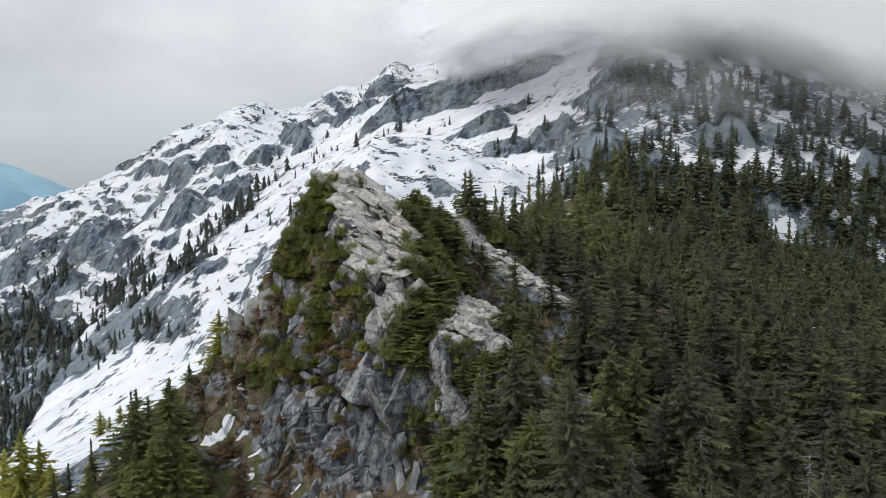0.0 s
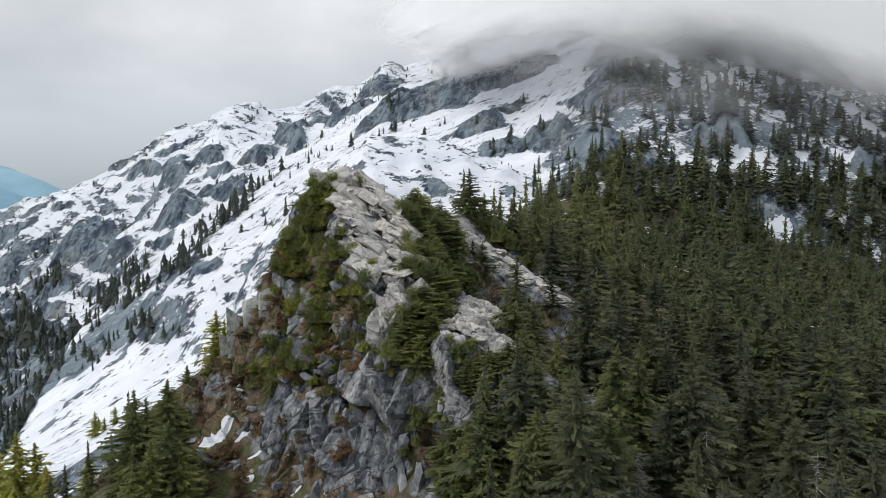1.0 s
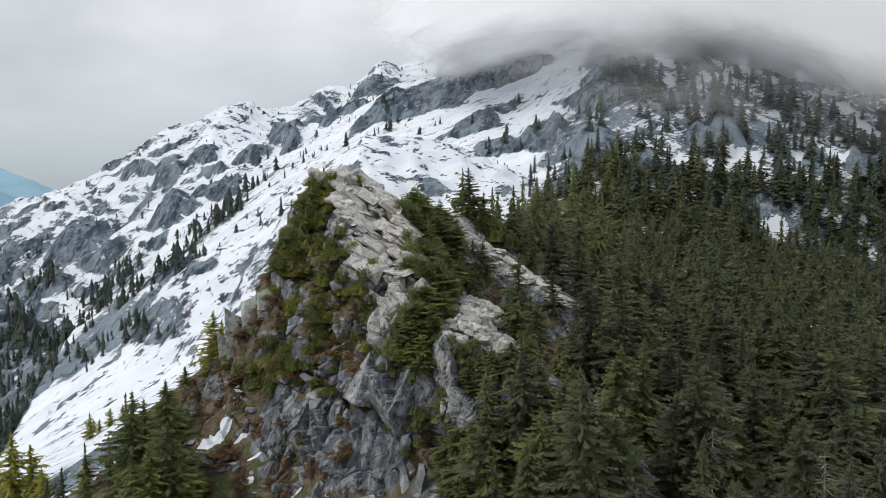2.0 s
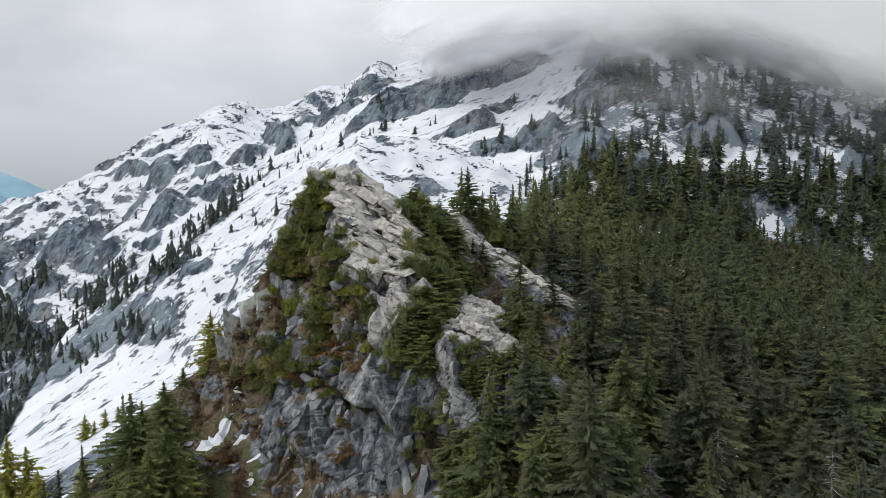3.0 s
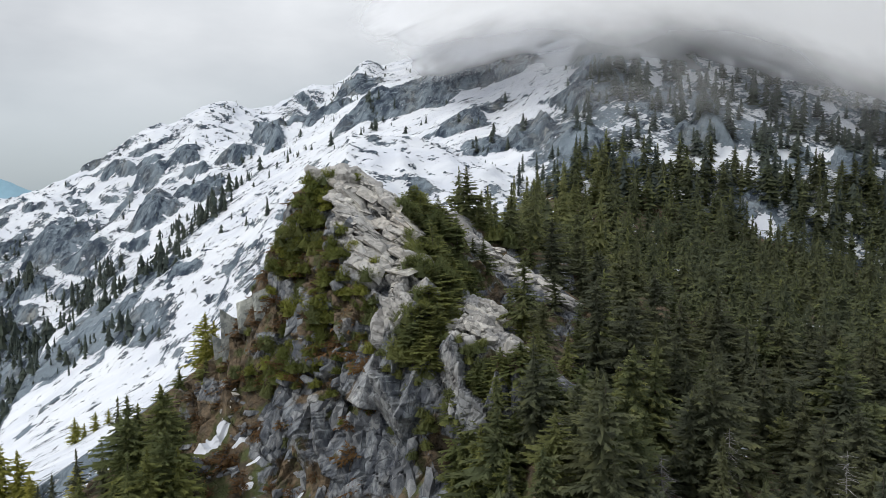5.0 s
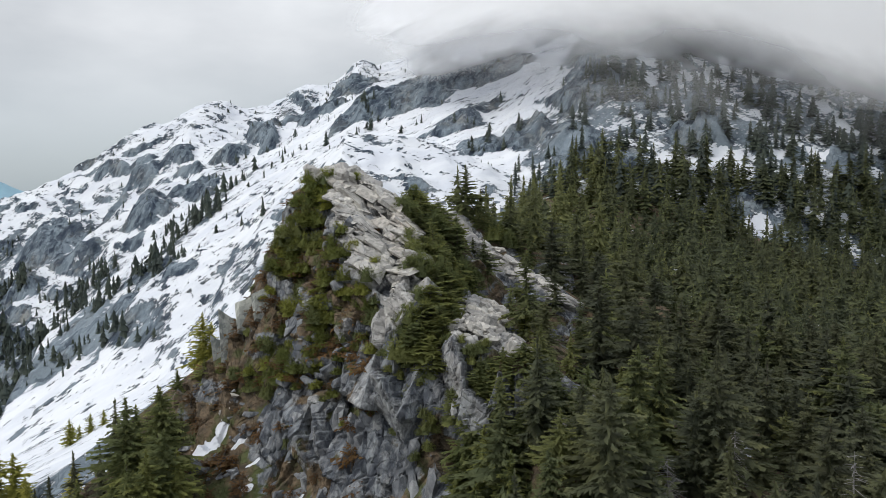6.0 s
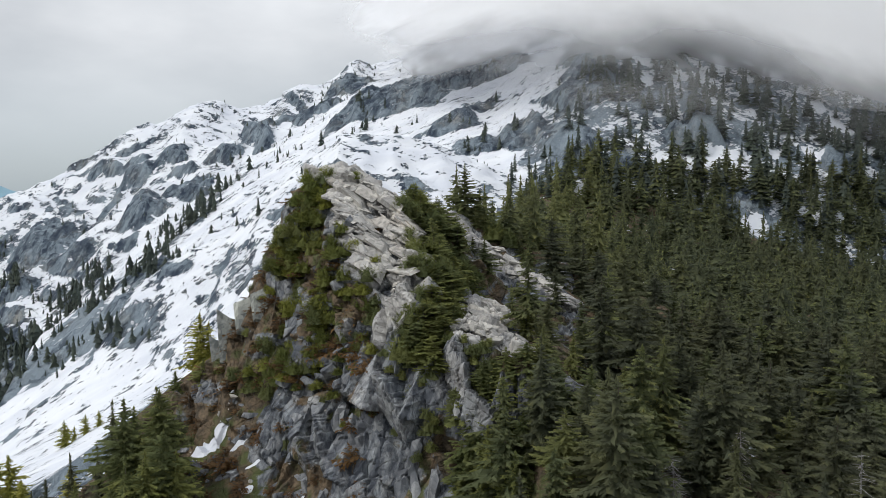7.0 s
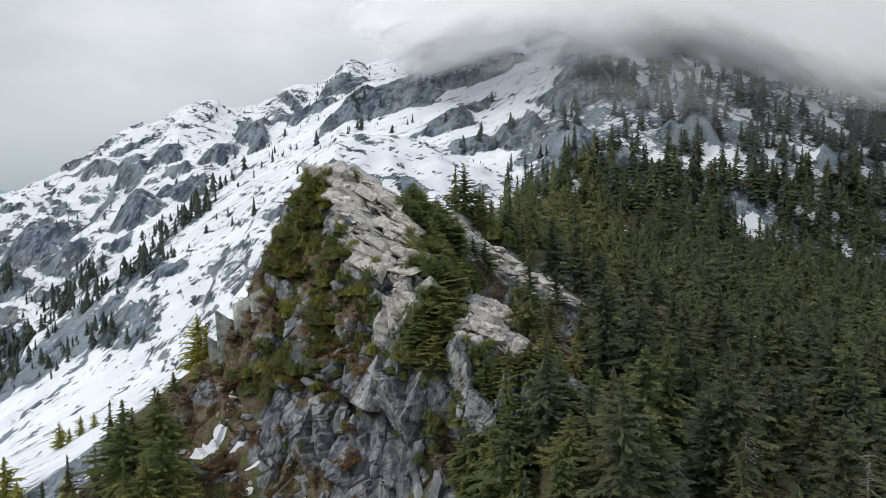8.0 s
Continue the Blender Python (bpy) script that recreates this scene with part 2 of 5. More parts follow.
# ---- numeric noise ----
def lattice(ix, iy, iz, seed):
    h = (ix.astype(np.int64) * 374761393 + iy.astype(np.int64) * 668265263 + iz.astype(np.int64) * 2147483647 + seed * 1274126177) & 0xFFFFFFFF
    h = ((h ^ (h >> 13)) * 1274126177) & 0xFFFFFFFF
    h = ((h ^ (h >> 16)) * 2246822519) & 0xFFFFFFFF
    return ((h ^ (h >> 15)) & 0xFFFFFF) / float(0xFFFFFF)


def vnoise(x, y, z=None, seed=0):
    """Smooth value noise, -1 to 1."""
    z = np.zeros_like(x) if z is None else z
    ix, iy, iz = np.floor(x), np.floor(y), np.floor(z)
    fx, fy, fz = x - ix, y - iy, z - iz
    ux, uy, uz = (f * f * f * (f * (f * 6 - 15) + 10) for f in (fx, fy, fz))
    v = 0.0
    for dx in (0, 1):
        for dy in (0, 1):
            for dz in (0, 1):
                w = (ux if dx else 1 - ux) * (uy if dy else 1 - uy) * (uz if dz else 1 - uz)
                v = v + w * lattice(ix + dx, iy + dy, iz + dz, seed)
    return 2 * v - 1


def fbm(x, y, z=None, octaves=4, seed=0, gain=0.5, ridged=False):
    v, a, s = 0.0, 1.0, 0.0
    for o in range(octaves):
        f = 2.03 ** o
        k = vnoise(x * f, y * f, None if z is None else z * f, seed + o * 17)
        v = v + a * ((1 - 2 * np.abs(k)) if ridged else k)
        s, a = s + a, a * gain
    return v / s


def blocks(x, y, z, seed, lean=1.5):
    """Cell noise for fractured rock: distance to the nearest joint, and for each block a random set-back with a random tilt."""
    ix, iy, iz = np.floor(x), np.floor(y), np.floor(z)
    d1, d2 = np.full(x.shape, 9.0), np.full(x.shape, 9.0)
    out, tone = np.zeros(x.shape), np.zeros(x.shape)
    for dx in (-1, 0, 1):
        for dy in (-1, 0, 1):
            for dz in (-1, 0, 1):
                cx, cy, cz = ix + dx, iy + dy, iz + dz
                ox = x - cx - lattice(cx, cy, cz, seed)
                oy = y - cy - lattice(cx, cy, cz, seed + 1)
                oz = z - cz - lattice(cx, cy, cz, seed + 2)
                d = np.sqrt(ox * ox + oy * oy + oz * oz)
                near = d < d1
                d2 = np.where(near, d1, np.minimum(d2, d))
                tilt = (lattice(cx, cy, cz, seed + 4) - 0.5) * ox + (lattice(cx, cy, cz, seed + 5) - 0.5) * oz + (lattice(cx, cy, cz, seed + 6) - 0.5) * oy
                own = lattice(cx, cy, cz, seed + 3)
                out = np.where(near, own - 0.5 + lean * tilt, out)
                tone = np.where(near, own, tone)
                d1 = np.where(near, d, d1)
    return d2 - d1, out, tone


def smax(a, b, k):
    h = np.clip(0.5 + 0.5 * (a - b) / k, 0, 1)
    return b + (a - b) * h + k * h * (1 - h)


def smin(a, b, k):
    return -smax(-a, -b, k)


def soft(v, lo, hi):
    t = np.clip((v - lo) / (hi - lo), 0, 1)
    return t * t * (3 - 2 * t)


def tent(x, y, p, q, left, right, top=1.0):
    """A crest from p to q (x, y, z) that falls off at one slope on its left and another on its right."""
    dx, dy = q[0] - p[0], q[1] - p[1]
    n = dx * dx + dy * dy
    s = np.clip(((x - p[0]) * dx + (y - p[1]) * dy) / n, 0, 1)
    ex, ey = x - p[0] - s * dx, y - p[1] - s * dy
    side = (dx * ey - dy * ex) / math.sqrt(n)          # positive on the left
    d = np.sqrt(ex * ex + ey * ey)
    k = right + (left - right) * soft(side / (d + 0.5), -0.6, 0.6)
    return p[2] + s * (q[2] - p[2]) - k * (np.sqrt(d * d + top * top) - top)


# crags on the mountain: x, y, length, depth, turn in degrees, height
CRAGS = []


def crag(x, y, length, depth, turn, high, bare=0.5):
    CRAGS.append((x, y, length, depth, radians(turn), high, bare))


crag(-238, 527, 26, 24, -26, 7, 0.7)
crag(-253, 525, 12, 14, -39, 4, 0.6)
crag(-211, 502, 14, 14, -34, 5, 0.6)
crag(-249, 498, 17, 10, -32, 5, 0.7)
crag(-227, 504, 11, 4, -27, 3, 0.5)
crag(-188, 550, 15, 10, -18, 6, 0.55)
crag(-168, 503, 20, 17, -39, 6, 0.6)
crag(-161, 494, 11, 5, -3, 4, 0.5)
crag(-215, 570, 17, 5, -20, 4, 0.5)
crag(-244, 589, 11, 3, -9, 2.5, 0.4)
crag(-194, 565, 8, 8, -35, 3, 0.4)
crag(-163, 552, 13, 8, -12, 5, 0.55)
crag(-149, 530, 16, 5, -27, 4, 0.5)
crag(-133, 503, 15, 13, -23, 5, 0.55)
crag(-148, 505, 11, 3, 17, 3, 0.4)
crag(-124, 530, 17, 11, -40, 6, 0.55)
crag(-105, 546, 31, 9, -55, 6, 0.6)
crag(-98, 527, 7, 10, 6, 4, 0.5)
crag(-81, 562, 14, 9, -36, 3, 0.4)
crag(-95, 554, 22, 5, 55, 2.5, 0.35)
crag(-71, 547, 11, 8, -48, 3, 0.45)
crag(-84, 605, 18, 4, -51, 3, 0.5)
crag(-58, 553, 15, 11, 55, 4, 0.6)
crag(-41, 599, 22, 16, -37, 2.5, 0.7)
crag(-51, 602, 14, 10, -8, 2.5, 0.6)
crag(-216, 550, 11, 2, -28, 2, 0.35)
crag(-201, 533, 12, 3, 45, 2.5, 0.4)
crag(-246, 562, 9, 2, -28, 2, 0.35)
crag(-296, 572, 12, 4, 20, 2, 0.35)
crag(-295, 562, 7, 5, -8, 2, 0.35)
crag(-311, 560, 10, 6, 4, 3, 0.4)
crag(-277, 565, 6, 2, -10, 1.5, 0.35)
crag(-298, 531, 12, 16, -32, 4, 0.5)
crag(-238, 476, 27, 4, -35, 2, 0.4)
crag(-214, 440, 15, 10, -55, 3, 0.4)
crag(-217, 481, 12, 4, -22, 2, 0.35)
crag(-171, 479, 10, 6, -21, 3, 0.4)
crag(-163, 488, 8, 5, -21, 2, 0.3)
crag(-133, 396, 24, 10, -45, 1.5, 0.32)
crag(-134, 359, 18, 8, -40, 1.2, 0.3)
crag(-101, 330, 14, 5, -35, 1.0, 0.26)
crag(-110, 318, 14, 4, -30, 1.0, 0.26)
crag(-8, 483, 40, 24, -10, 8, 1.0)
crag(-36, 480, 20, 14, -2, 5, 0.9)
crag(25, 482, 26, 14, -12, 6, 0.9)
crag(57, 480, 20, 20, -8, 6, 0.8)
crag(89, 490, 14, 12, -21, 3.5, 0.5)
crag(21, 410, 16, 12, 5, 4, 0.8)
crag(37, 423, 13, 6, -3, 2.1, 0.4)
crag(29, 375, 13, 8, 1, 3.5, 0.8)
crag(52, 371, 14, 12, 8, 5, 0.8)
crag(-158, 352, 30, 16, 25, 1.5, 0.6)
crag(90, 417, 26, 10, 65, 5.6, 0.45)
crag(70, 347, 11, 13, 23, 4.2, 0.45)
crag(132, 356, 10, 15, -5, 4.2, 0.5)
crag(124, 304, 12, 9, -27, 2.8, 0.4)
crag(5, 404, 8, 5, 0, 1.4, 0.3)


# snow lying in hollows of the wooded hillside, and groves on the mountain: x, y, length, depth, turn
SNOW, GROVES = [], []
SLAB = ((-166, 368, 34, 15, 95), (-150, 352, 16, 9, 100), (-140, 340, 14, 6, 110),
        (-146, 301, 4, 1.8, 11), (-150, 290, 3, 2.1, 13), (-135, 279, 4, 1.5, 53), (-136, 305, 4, 1.6, 28), (-134, 315, 5, 1.5, 20), (-112, 311, 5, 1.6, -3))


def snow(*place):
    SNOW.append(place)


def grove(*place):
    GROVES.append(place)


snow(129, 330, 11, 6, 14)
snow(136, 323, 4, 6, 15)
snow(118, 402, 12, 2, -55)
snow(115, 384, 4, 4, 14)
snow(135, 388, 3, 6, 11)
snow(146, 389, 6, 2, -38)
snow(160, 401, 2, 5, 0)
snow(170, 389, 2, 2, 6)
snow(186, 395, 5, 4, 25)
snow(162, 364, 1, 4, 12)
snow(200, 376, 3, 3, 21)
snow(205, 365, 3, 5, 35)
snow(179, 340, 4, 4, 31)
snow(180, 352, 1, 2, 24)
snow(173, 356, 1, 3, 0)
snow(167, 313, 9, 4, -55)
snow(164, 319, 2, 3, 0)
snow(131, 297, 6, 3, 9)
snow(87, 312, 4, 3, -22)
snow(103, 313, 4, 3, 15)
snow(159, 337, 3, 3, 22)
snow(64, 310, 4, 7, 35)
crag(78, 384, 8, 19, 36, 5, 0.6)
crag(92, 387, 10, 9, 55, 5, 0.5)
crag(130, 343, 8, 7, -11, 6, 0.7)
crag(130, 407, 18, 5, -52, 5, 0.6)
crag(66, 325, 6, 6, -14, 5, 0.6)
crag(188, 337, 9, 9, -50, 5, 0.7)
crag(122, 343, 12, 5, -47, 4, 0.5)
crag(93, 420, 12, 14, -46, 5, 0.6)
crag(132, 302, 8, 4, -4, 4, 0.6)
crag(90, 328, 8, 5, -55, 4, 0.5)
crag(67, 330, 7, 11, -31, 3, 0.6)
crag(92, 296, 7, 4, -69, 3, 0.6)
grove(-294, 531, 14, 9, -32)
grove(-276, 535, 6, 12, -17)
grove(-252, 502, 22, 6, -34)
grove(-281, 498, 19, 13, -31)
grove(-189, 461, 20, 13, -51)
grove(-190, 420, 9, 26, 82)
grove(-148, 383, 18, 7, -50)
grove(-136, 395, 26, 8, -55)
grove(-126, 424, 9, 24, -40)
grove(-121, 456, 9, 18, -44)
grove(-131, 328, 16, 3, -49)
grove(-109, 308, 9, 3, -45)
grove(-255, 474, 34, 10, -38)
grove(-236, 548, 16, 4, -30)
grove(-109, 474, 9, 14, -57)
grove(-2, 494, 26, 3, -10)
grove(30, 492, 22, 3, -10)
grove(46, 373, 18, 4, 6)
grove(60, 348, 10, 10, 0)


def patches(places, x, y, grow=1.0):
    """1 inside the ragged patches of a list, 0 outside."""
    v = np.zeros(np.shape(x))
    edge = 0.55 * fbm(x / 5, y / 5, octaves=4, seed=61, gain=0.6)
    for px, py, length, depth, turn in places:
        c, s = math.cos(radians(turn)), math.sin(radians(turn))
        p = ((x - px) * c + (y - py) * s) / (length * grow)
        q = (-(x - px) * s + (y - py) * c) / (depth * grow)
        v = np.maximum(v, 1 - soft(np.sqrt(p * p + q * q) + edge, 0.75, 1.2))
    return v


def ravine(x, y, z):
    """The dark wooded ravine below the slab's edge."""
    return soft(-166 - 0.25 * (np.clip(y, 150, 470) - 300) - x, -1, 7) * soft(-z, 74, 88)


def line_distance(x, y, *points):
    d = np.full(np.shape(x), 1e9)
    for (ax, ay), (bx, by) in zip(points, points[1:]):
        s = np.clip(((x - ax) * (bx - ax) + (y - ay) * (by - ay)) / ((bx - ax) ** 2 + (by - ay) ** 2), 0, 1)
        d = np.minimum(d, np.hypot(x - ax - s * (bx - ax), y - ay - s * (by - ay)))
    return d


def crest_distance(x, y):
    """Plan distance to the knob's bare crests."""
    return np.minimum.reduce([
        line_distance(x, y, (-19, 131), (-9, 125.5), (-5, 113.5), (-7, 105), (-8, 102)),
        line_distance(x, y, (-16, 128), (-14, 119), (-10, 112.5)),
        line_distance(x, y, (5, 111), (2.5, 98), (9, 97)),
        line_distance(x, y, (-2, 147), (7, 140), (15.6, 132), (19, 128))])


def cliff_edge(x):
    """How far forward the knob's ledges reach before they break off."""
    return np.interp(x, [-70, -42, -34, -22, -12, -8, -4, 2, 10], [84, 96, 107, 108, 102, 101.5, 97, 95, 92])


def near_land(x, y):
    """The spur with its forested east side, and the ground that falls to the west."""
    east = -30 - 0.18 * (x - 25) + 0.10 * (y - 107)
    front = 2.0 * np.logaddexp(0, (cliff_edge(x) + 2 - y) / 3.0) * 3.0 * soft(-x, -12, -3)
    front = 26 * (1 - np.exp(-front / 26))
    west = -38.5 + 0.45 * (x + 34) - 0.03 * (y - 116) - front
    base = smin(east, west, 6.0)
    base = base + 1.2 * fbm(x / 22, y / 22, octaves=3, seed=5)
    spur = np.maximum.reduce([
        tent(x, y, (-2, 148, -4), (14, 190, -20), 0.75, 0.35, 4),
        tent(x, y, (14, 190, -20), (36, 252, -17), 0.65, 0.30, 6),
        tent(x, y, (36, 252, -17), (60, 318, 3), 0.6, 0.35, 6)])
    spur = spur - 1.6 * np.maximum(146 - y, 0)
    return smax(base, spur, 5.0)


def knob(x, y):
    """The rocky knob at the spur's end: a crest that drops to a cliff in front, with a rubble shoulder beside it."""
    k = np.maximum.reduce([
        tent(x, y, (-21.0, 131, 2.6), (-16.5, 130.5, 3.0), 2.2, 2.3, 1.5),
        tent(x, y, (-16.5, 130.5, 3.0), (-9.0, 125.5, -0.8), 0.9, 2.2, 1.2),
        tent(x, y, (-17.0, 130.0, 2.4), (-15.0, 119.0, -4.4), 0.7, 2.4, 1.2),
        tent(x, y, (-15.0, 119.0, -4.4), (-11.0, 112.5, -9.8), 0.7, 2.5, 1.2),
        tent(x, y, (-9.0, 125.5, -0.8), (-5.0, 113.5, -9.0), 1.1, 2.1, 1.2),
        tent(x, y, (-5.0, 113.5, -9.0), (-6.6, 105.5, -12.6), 1.1, 2.4, 1.0),
        tent(x, y, (-6.6, 105.5, -12.6), (-8.0, 102.5, -17.0), 1.1, 2.6, 0.8),
        tent(x, y, (-9.0, 126.0, -1.2), (-2.0, 148, -4), 1.0, 0.9, 1.5) - 2.2 * np.maximum(125 - y, 0),
        tent(x, y, (-2.0, 148, -4), (7.0, 140, -9.7), 0.7, 0.9, 1.5),
        tent(x, y, (7.0, 140, -9.7), (15.6, 132, -14.7), 0.7, 0.9, 1.5),
        tent(x, y, (15.6, 132, -14.7), (24, 124, -22), 0.6, 0.8, 1.5),
        tent(x, y, (3.0, 112, -16.2), (1.8, 97.5, -18.0), 0.6, 0.9, 3.0),
        tent(x, y, (1.8, 97.5, -18.0), (9.5, 96.5, -21.8), 0.6, 1.6, 2.0),
        tent(x, y, (-32, 128, -22), (-22, 131, -3), 1.6, 2.3, 1.0),
        tent(x, y, (-34, 125, -30), (-20, 112, -31), 1.0, 1.6, 2.0)])
    return k - 2.6 * np.maximum(cliff_edge(x) - y, 0)


def far_land(x, y):
    """The mountain: snowfield, west crags with their skyline, wooded hillside."""
    u, v = np.clip(x, -420, 40) + 100, np.clip(y, 180, 800) - 450
    field = -1.1 + 0.5697 * u + 0.3531 * v - 0.001101 * u * u + 0.000582 * u * v - 0.000265 * v * v - 0.5 * np.maximum(180 - y, 0) + 0.5 * np.maximum(x - 40, 0)
    field = field - 1.1 * np.maximum(-166 - 0.25 * (np.clip(y, 150, 470) - 300) - x, 0)      # the slab breaks off into a ravine
    hill = -0.0956 * x + 0.8149 * y - 245.7
    main = smin(field, hill, 10.0)
    main = smin(main, 170 + 0.05 * y - 0.9 * np.maximum(y - 640, 0), 30.0)
    main = main - 11 * np.exp(-((x - 2) / 32) ** 2) * soft(y, 505, 565)
    yc = 610 + 0.2 * (x + 150)
    yc = yc + 9 * fbm(x / 45, x * 0, octaves=3, seed=31)
    u, v = np.clip(x, -420, -30) + 100, np.clip(np.minimum(y, yc), 330, 800) - 450
    left = -5.4 + 0.5578 * u + 0.3511 * v + 0.000181 * u * u - 0.002523 * u * v + 0.000857 * v * v - 0.9 * np.maximum(y - yc, 0)
    left = left - 0.7 * np.maximum(330 - y, 0) - 0.3 * np.maximum(x + 30, 0) - 0.15 * np.maximum(-x - 150, 0)
    dome = fbm(x / 55, y / 42, octaves=4, seed=41, gain=0.55)
    left = left + 10 * np.exp(-((x + 185) / 45) ** 2) * soft(y, 520, 585)
    rise = 4 * np.exp(-((x + 155) / 18) ** 2) - 13 * np.exp(-((x + 120) / 26) ** 2) - 5 * np.exp(-((x + 66) / 14) ** 2)
    left = left + rise * soft(y, 540, 590) + 9 * np.exp(-((x + 38) / 15) ** 2 - ((y - 630) / 22) ** 2)      # dome, saddle, rocky peak
    left = left + 9 * dome + 2.5 * fbm(x / 17, y / 13, octaves=3, seed=42, ridged=True)
    main = main + 4.0 * fbm(x / 70, y / 40, octaves=4, seed=43) + 1.2 * fbm(x / 14, y / 9, octaves=3, seed=44, ridged=True)
    return field, hill, left, smax(left, main, 5.0)


def land(x, y):
    """Height of the ground, how bare of snow it is, and how much heath covers it."""
    x, y = np.asarray(x, float), np.asarray(y, float)
    near = near_land(x, y)
    field, hill, left, far = far_land(x, y)
    z = smax(near, far, 6.0)
    on_near = soft(near - far, -8, 4)
    on_left = soft(left - np.minimum(field, hill), -6, 6)
    on_hill = soft(field - hill, -24, -4) * (1 - on_left)
    bare = -0.07 + 0.05 * on_left + 0.21 * on_hill
    spread = soft(-x, 45, 60) * soft(y, 90, 120)
    spread = np.maximum(spread, soft(-x, 25, 60) * soft(y, 150, 190))
    bare = bare * (1 - on_near * (1 - spread)) + 0.75 * on_near * (1 - spread)
    soil = 0.75 * on_near * (1 - spread) + 0.22 * on_hill * (1 - on_near)
    warp_u = 0.30 * fbm(x / 24, y / 24, octaves=4, seed=77, gain=0.6)
    warp_v = 0.38 * fbm(x / 18, y / 18, octaves=5, seed=78, gain=0.6)
    for cx, cy, length, depth, turn, high, b in CRAGS:
        u = ((x - cx) * math.cos(turn) + (y - cy) * math.sin(turn)) / length + warp_u
        v = (-(x - cx) * math.sin(turn) + (y - cy) * math.cos(turn)) / (depth * (1 - 0.25 * on_left)) + warp_v
        span = 1 - soft(np.abs(u), 0.45, 1.0)
        z = z + (0.95 + 0.2 * on_left) * high * span * soft(v, -0.95, -0.35) * (1 - soft(v, 0.2, 2.4))
        bare = bare + (0.74 - 0.06 * on_left) * b * span * soft(v, -1.15, -0.85) * (1 - soft(v, 0.1, 0.8))
    bare = bare - 0.85 * on_near * (1 - spread) * soft(x, 5, 15) * soft(fbm(x / 7, y / 7, octaves=3, seed=95), 0.28, 0.42)
    bare = bare - 1.1 * patches(SNOW, x, y) + 0.33 * patches(SLAB, x, y) + 0.18 * patches(GROVES, x, y, 1.35)
    sunk = ravine(x, y, z)
    bare, soil = bare + 0.22 * sunk, soil + 0.15 * sunk
    rough = soft(bare, 0.1, 0.4) * (1 - on_near)
    z = z + rough * (5.4 * fbm(x / 13, y / 11, octaves=5, seed=85, gain=0.6, ridged=True) - 1.0)
    return z, bare, soil, np.maximum(on_left, 0.8 * on_hill) * (1 - on_near)


def valley(x, y, z):
    """Far off, the ground sinks to wooded valleys and rolls out to the horizon."""
    r = np.hypot(x, y - 250)
    low = -330 + 60 * fbm(x / 900, y / 900, octaves=3, seed=91)
    return z + (low - z) * soft(r, 560, 1300)


def height(x, y):
    """The ground's height with the knob on it."""
    x, y = np.asarray(x, float), np.asarray(y, float)
    return np.maximum(land(x, y)[0], knob(x, y))

# ---- building helpers ----
def mesh_of(name, verts, faces, material, smooth=False):
    """A mesh from arrays of points and of triangles or quads."""
    verts, faces = np.asarray(verts, np.float32), np.asarray(faces, np.int32)
    me = bpy.data.meshes.new(name)
    k = faces.shape[1]
    me.vertices.add(len(verts))
    me.vertices.foreach_set("co", verts.ravel())
    me.loops.add(faces.size)
    me.loops.foreach_set("vertex_index", faces.ravel())
    me.polygons.add(len(faces))
    me.polygons.foreach_set("loop_start", np.arange(0, faces.size, k, dtype=np.int32))
    me.polygons.foreach_set("use_smooth", np.full(len(faces), smooth))
    me.update(calc_edges=True)
    me.validate()
    me.materials.append(material)
    return me


def part(name, me, parent, label=""):
    ob = new(name, me)
    ob.parent = parent
    return tagged(ob, label) if label else ob


def put_attribute(me, name, values):
    a = me.attributes.new(name, "FLOAT", "POINT")
    a.data.foreach_set("value", np.asarray(values, np.float32).ravel())


def grid_faces(nx, ny):
    i = np.arange(nx * ny).reshape(ny, nx)
    return np.stack([i[:-1, :-1], i[:-1, 1:], i[1:, 1:], i[1:, :-1]], -1).reshape(-1, 4)


def spaced(*spans):
    """Grid lines: (start, end, step) spans joined."""
    v = np.concatenate([np.arange(a, b, s) for a, b, s in spans] + [[spans[-1][1]]])
    return v


# ---- the ground: one sheet to the horizon ----
KX0, KX1, KY0, KY1 = -62.0, 28.0, 84.0, 150.0
gx = spaced((-4600, -1000, 240), (-1000, -420, 29), (-420, -300, 4), (-300, 230, 1.5), (230, 330, 4), (330, 1000, 30), (1000, 4600, 240))
gy = spaced((-4200, -600, 240), (-600, 0, 40), (0, 50, 5), (50, 320, 1.6), (320, 660, 1.35), (660, 760, 5), (760, 1400, 40), (1400, 4700, 220))
X, Y = np.meshgrid(gx, gy)
Z, BARE, SOIL, LEFT = land(X, Y)
Z = valley(X, Y, Z)
inner = soft(X, KX0, KX0 + 6) * soft(-X, -KX1, -KX1 + 6) * soft(Y, KY0, KY0 + 6) * soft(-Y, -KY1, -KY1 + 6)
Z = Z - 6 * inner
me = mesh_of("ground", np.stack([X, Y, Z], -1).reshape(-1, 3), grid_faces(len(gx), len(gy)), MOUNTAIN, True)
SLOPE = np.hypot(np.gradient(Z, gx, axis=1), np.gradient(Z, gy, axis=0))
put_attribute(me, "bare", np.where(Y > 300, np.minimum(BARE + 0.34 * soft(SLOPE, 1.0, 1.9), 0.36), BARE + 0.34 * soft(SLOPE, 0.9, 1.8)))
put_attribute(me, "soil", SOIL)
put_attribute(me, "domes", LEFT)
FIELD, HILL = far_land(X, Y)[:2]
put_attribute(me, "tone", 0.5 + 0.5 * fbm(X / 7, Y / 7, octaves=3, seed=88) + 0.18 * soft(FIELD - HILL, -24, -4) + 0.3 * patches(SLAB, X, Y, 1.2))
